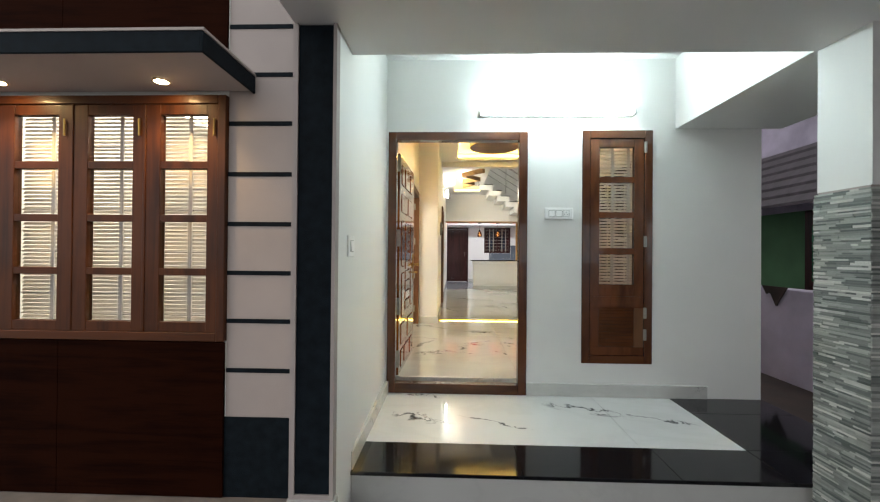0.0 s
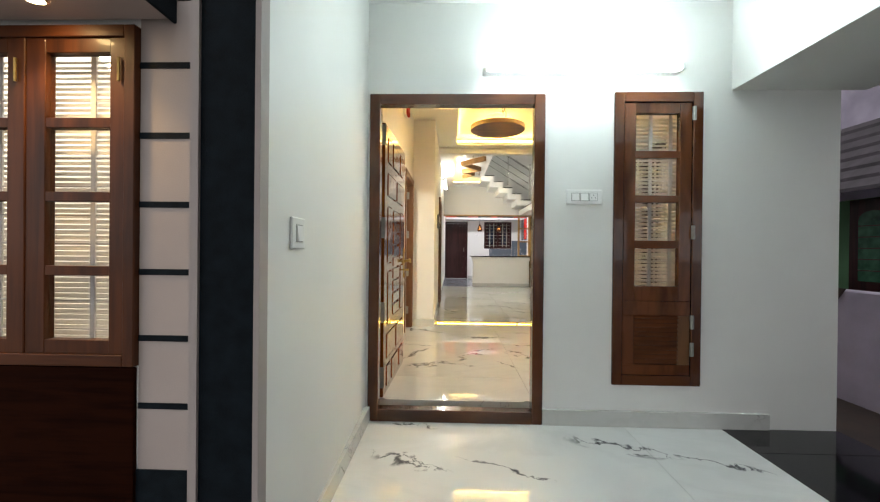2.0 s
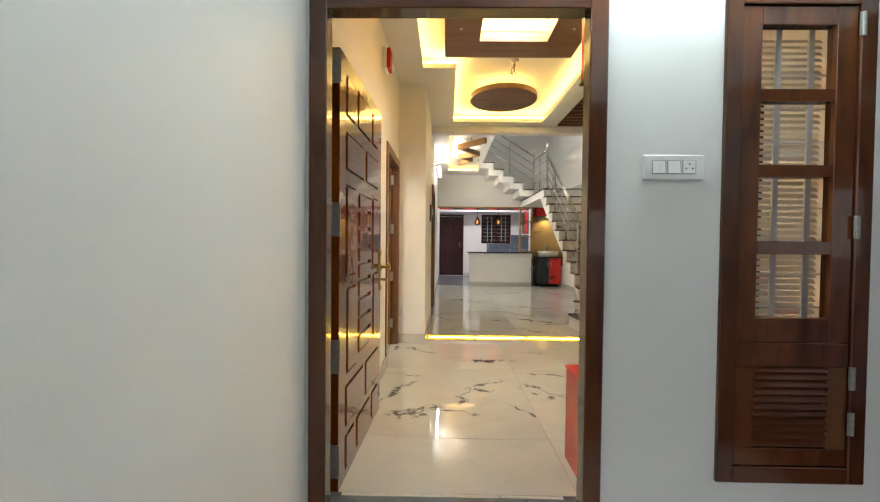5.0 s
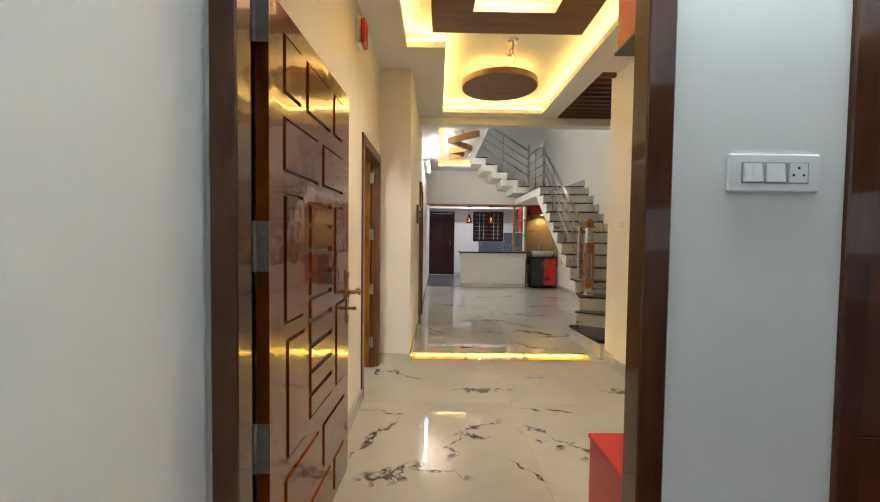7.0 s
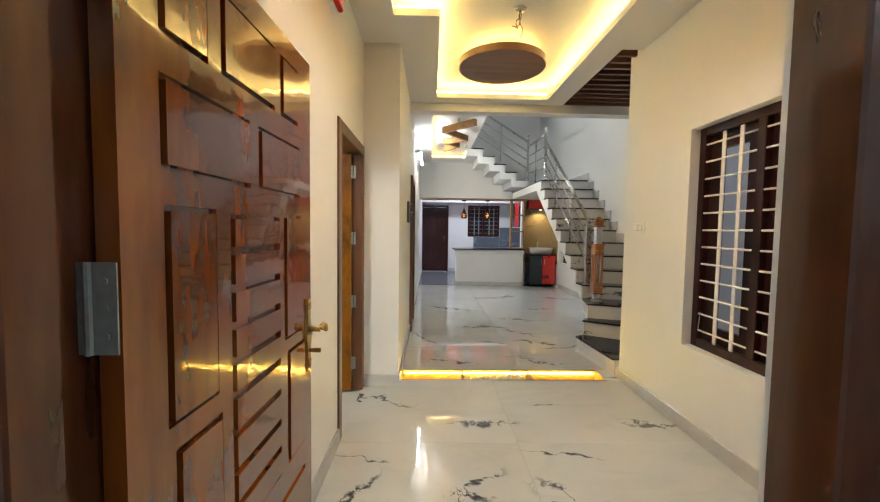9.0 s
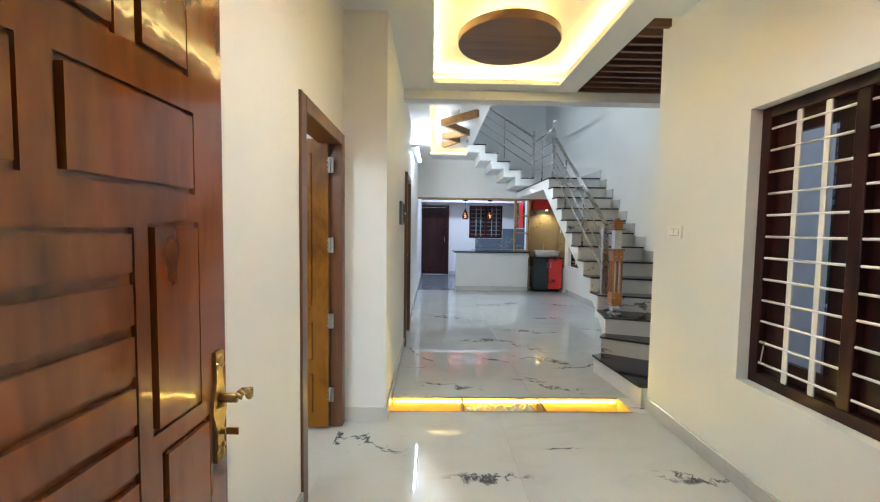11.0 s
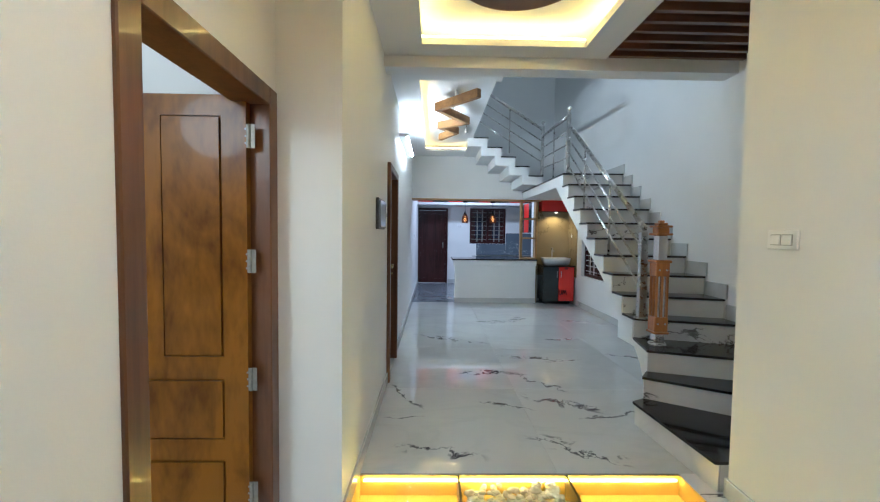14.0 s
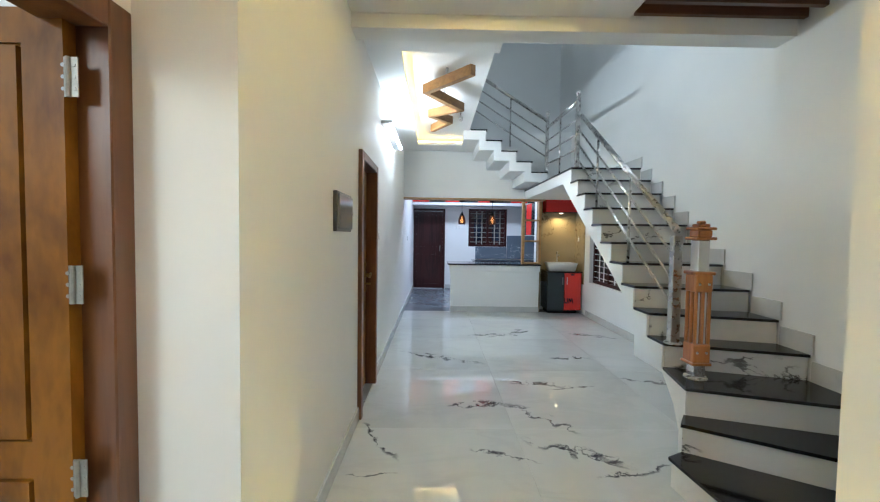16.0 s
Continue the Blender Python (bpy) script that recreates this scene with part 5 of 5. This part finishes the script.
for x in (0.834, 1.366):
    pd = thing("pendant_lamp", "small copper mesh pendant lamp with an amber bulb", "pendant lamp", "pendant lamps over the counter", (x, 11.80, 0))
    part("rose", lathe(bmesh.new(), [(0.045, 2.005), (0.05, 2.02), (0.05, 2.029)], 16), NAVY, pd)
    part("cord", rod(bmesh.new(), (0, 0, 1.84), (0, 0, 2.005), 0.003, 6), NAVY, pd)
    part("cap", lathe(bmesh.new(), [(0.030, 1.775), (0.022, 1.80), (0.010, 1.83), (0.006, 1.85)], 16), NAVY, pd)
    bm, n = bmesh.new(), 14
    prof = [(0.031, 1.775), (0.047, 1.735), (0.058, 1.69), (0.060, 1.65), (0.052, 1.615)]
    for k in range(n):
        for (r0, z0), (r1, z1) in zip(prof, prof[1:]):
            for s in (1, -1):
                a0, a1 = 2 * math.pi * k / n, 2 * math.pi * (k + 0.5 * s) / n
                rod(bm, (r0 * math.cos(a0), r0 * math.sin(a0), z0), (r1 * math.cos(a1), r1 * math.sin(a1), z1), 0.0055, 5)
    part("shade", bm, SHADE, pd, "pierced copper shade")
    part("bulb", lathe(bmesh.new(), [(0.008, 1.765), (0.012, 1.74), (0.026, 1.70), (0.028, 1.675), (0.018, 1.65), (0.006, 1.643)], 14), FILA, pd, "lit amber bulb", True)

# ---- wash corner ----
GOLD = marble("golden_brown_marble", (0.36, 0.285, 0.16), (0.12, 0.08, 0.035), 0.15, 1.6, 0.9, 1.0)
setting("wall_tile_niche", B(2.245, RX2 - 0.013, 12.085, 12.10, 0.60, 2.19), GOLD, "golden brown marble wall slab", "wall tile")
setting("wall_tile_niche_side", B(RX2 - 0.012, RX2, 11.62, 12.10, 0.60, 2.19), GOLD, "golden brown marble wall slab", "wall tile")
setting("wall_tile_niche_end", B(2.23, 2.245, 11.83, 12.10, F, 2.19), GOLD, "golden brown marble wall slab", "wall tile")
va = thing("vanity_unit", "black and red vanity unit with a dark top", "vanity unit")
part("body", B(2.33, 2.915, 11.66, 12.08, 0.145, 0.80), DARKLAM, va)
part("top", B(2.32, 2.93, 11.63, 12.083, 0.80, 0.822, 0.002), GRANITE, va)
# set-back black block, put in for the shadow beneath the unit
part("plinth", B(2.37, 2.87, 11.74, 12.07, F, 0.145), NAVY, va)
v1 = part("door", B(2.332, 2.618, 11.640, 11.659, 0.15, 0.795, 0.002), DARKLAM, va)
v2 = part("door", B(2.622, 2.912, 11.640, 11.659, 0.15, 0.795, 0.002), RED, va, "red door with black lettering")
for x, d in ((2.585, v1), (2.66, v2)):
    part("handle", rod(bmesh.new(), (x, 11.622, 0.60), (x, 11.622, 0.72), 0.006, 8), STEEL, d)


def stroke(points, w, parent):
    """A bent flat black mark on the vanity's red door."""
    bm = bmesh.new()
    for (x0, z0), (x1, z1) in zip(points, points[1:]):
        rod(bm, (x0, 11.6395, z0), (x1, 11.6395, z1), w, 6)
    part("mark", bm, NAVY, parent, "plain black mark")


stroke([(2.632, 0.36), (2.632, 0.29), (2.655, 0.27), (2.680, 0.29), (2.680, 0.36)], 0.009, v2)
stroke([(2.70, 0.27), (2.715, 0.36), (2.735, 0.29), (2.755, 0.36), (2.775, 0.27)], 0.008, v2)
stroke([(2.73, 0.785), (2.745, 0.755), (2.76, 0.785), (2.775, 0.755), (2.79, 0.785)], 0.008, v2)
wb = thing("wash_basin", "white rectangular table top wash basin", "wash basin")
bm = bmesh.new()
lo = [(-0.245, -0.165), (0.245, -0.165), (0.245, 0.165), (-0.245, 0.165)]
rings = [(0.88, 0.0), (1.0, 0.12), (1.03, 0.14), (0.98, 0.14), (0.93, 0.125), (0.7, 0.04)]
lps = [[bm.verts.new((2.61 + x * s, 11.84 + y * s, 0.823 + z)) for x, y in lo] for s, z in rings]
for a, b in zip(lps, lps[1:]):
    for k in range(4):
        bm.faces.new((a[k], a[(k + 1) % 4], b[(k + 1) % 4], b[k]))
bm.faces.new(lps[0][::-1]), bm.faces.new(lps[-1])
bmesh.ops.bevel(bm, geom=[e for e in bm.edges], offset=0.012, segments=2, affect="EDGES")
part("bowl", bm, mat("white_ceramic", (0.82, 0.82, 0.81), 0.12, vary=0.0), wb, "", True)
part("drain", lathe(bmesh.new(), [(0.02, 0), (0.02, 0.004)], 12, (2.61, 11.84, 0.863)), STEEL, wb)
ft = thing("basin_tap", "tall chrome pillar tap behind the basin", "tap")
bm = rod(bmesh.new(), (2.60, 12.04, 0.822), (2.60, 12.04, 1.14), 0.016, 12)
rod(bm, (2.60, 12.04, 1.10), (2.60, 11.90, 1.08), 0.012, 10)
part("body", bm, STEEL, ft, "", True)
part("lever", B(2.594, 2.606, 11.98, 12.055, 1.142, 1.152, 0.002), STEEL, ft)
rb_ = thing("red_wall_box", "glossy red wall cabinet over the basin", "cabinet")
part("body", B(2.33, RX2 - 0.014, 11.84, 12.083, 1.86, 2.10, 0.003), RED, rb_)
part("bottom", B(2.34, RX2 - 0.02, 11.845, 12.083, 1.853, 1.8598), DARKLAM, rb_)
lm = thing("basin_lamp", "small warm lamp under the red cabinet", "lamp")
part("housing", lathe(bmesh.new(), [(0.035, 0.02), (0.03, 0.032), (0.02, 0.035)], 16, (2.62, 11.92, 1.818)), PLASTIC, lm)
part("lens", lathe(bmesh.new(), [(0.03, 0.012), (0.034, 0.0195)], 16, (2.62, 11.92, 1.818)), mat("frosted_warm_lens", (1, 0.9, 0.7), 0.4, glow=(1.0, 0.75, 0.42), power=2.5), lm)

# ---- kitchen ----
BLUE = marble("blue_grey_marble", (0.13, 0.16, 0.20), (0.42, 0.45, 0.48), 0.15, 1.4, 1.2, 0.8)
for x0, x1, z1 in ((1.385, KW0 + 0.965, 1.14), (2.175, RX2 - 0.002, 1.43)):
    setting("backsplash", B(x0, x1, 14.784, 14.8, 0.84, z1), BLUE, "blue grey marble splashback", "wall tile")
pl = thing("kitchen_platform", "kitchen platform with a black granite top", "counter")
part("body", B(1.30, RX2 - 0.002, 14.20, 14.78, F, 0.80), DARKLAM, pl)
part("worktop", B(1.28, RX2 - 0.002, 14.17, 14.783, 0.80, 0.825, 0.003), GRANITE, pl)
lf = thing("loft_shelf", "white loft slab over red and black cabinet fronts", "shelf")
part("slab", B(DL + 0.002, RX2 - 0.002, 14.15, 14.798, 2.13, 2.19), CEIL, lf)
for k in range(8):
    x = DL + 0.01 + k * 0.385
    dm = RED if k % 2 == 0 else DARKLAM
    d = part("door", B(x, x + 0.375, 14.16, 14.18, 2.20, 2.84, 0.002), dm, lf)
    part("knob", lathe(bmesh.new(), [(0.010, 0), (0.012, 0.02)], 10), STEEL, d).matrix_basis = pose(x + 0.34, 14.16, 2.28, 90)
rc = thing("kitchen_wall_cabinet", "red and black kitchen wall cabinet", "cabinet")
part("body", B(2.42, RX2 - 0.003, 12.30, 14.14, 1.45, 2.12, 0.002), DARKLAM, rc)
for k in range(4):
    part("door", B(2.40, 2.419, 12.30 + k * 0.46, 12.75 + k * 0.46, 1.45, 2.12, 0.002), RED if k % 2 == 0 else DARKLAM, rc)

# ---- floor tiles, last ----
for name, par, x_edges, y_edges in (
        ("floor", "subfloor", (LX + 0.001, 0.62, RW - 0.001), (3.421, 3.90, 5.10, 6.091)),
        ("floor_dining", "subfloor_dining", (DL + 0.001, 0.935, 2.135, RX2 - 0.001), (6.349, 7.55, 8.75, 9.95, 11.15, 11.799))):
    parent = bpy.data.objects[par]
    for x0, x1 in zip(x_edges, x_edges[1:]):
        for y0, y1 in zip(y_edges, y_edges[1:]):
            w, l = x1 - x0 - 0.0018, y1 - y0 - 0.0018
            t = part("tile", B(-w / 2, w / 2, -l / 2, l / 2, -0.019, 0), MARBLE_ENTRY if par == "subfloor" else MARBLE_DINING, parent)
            t.matrix_basis = pose((x0 + x1) / 2, (y0 + y1) / 2, F)
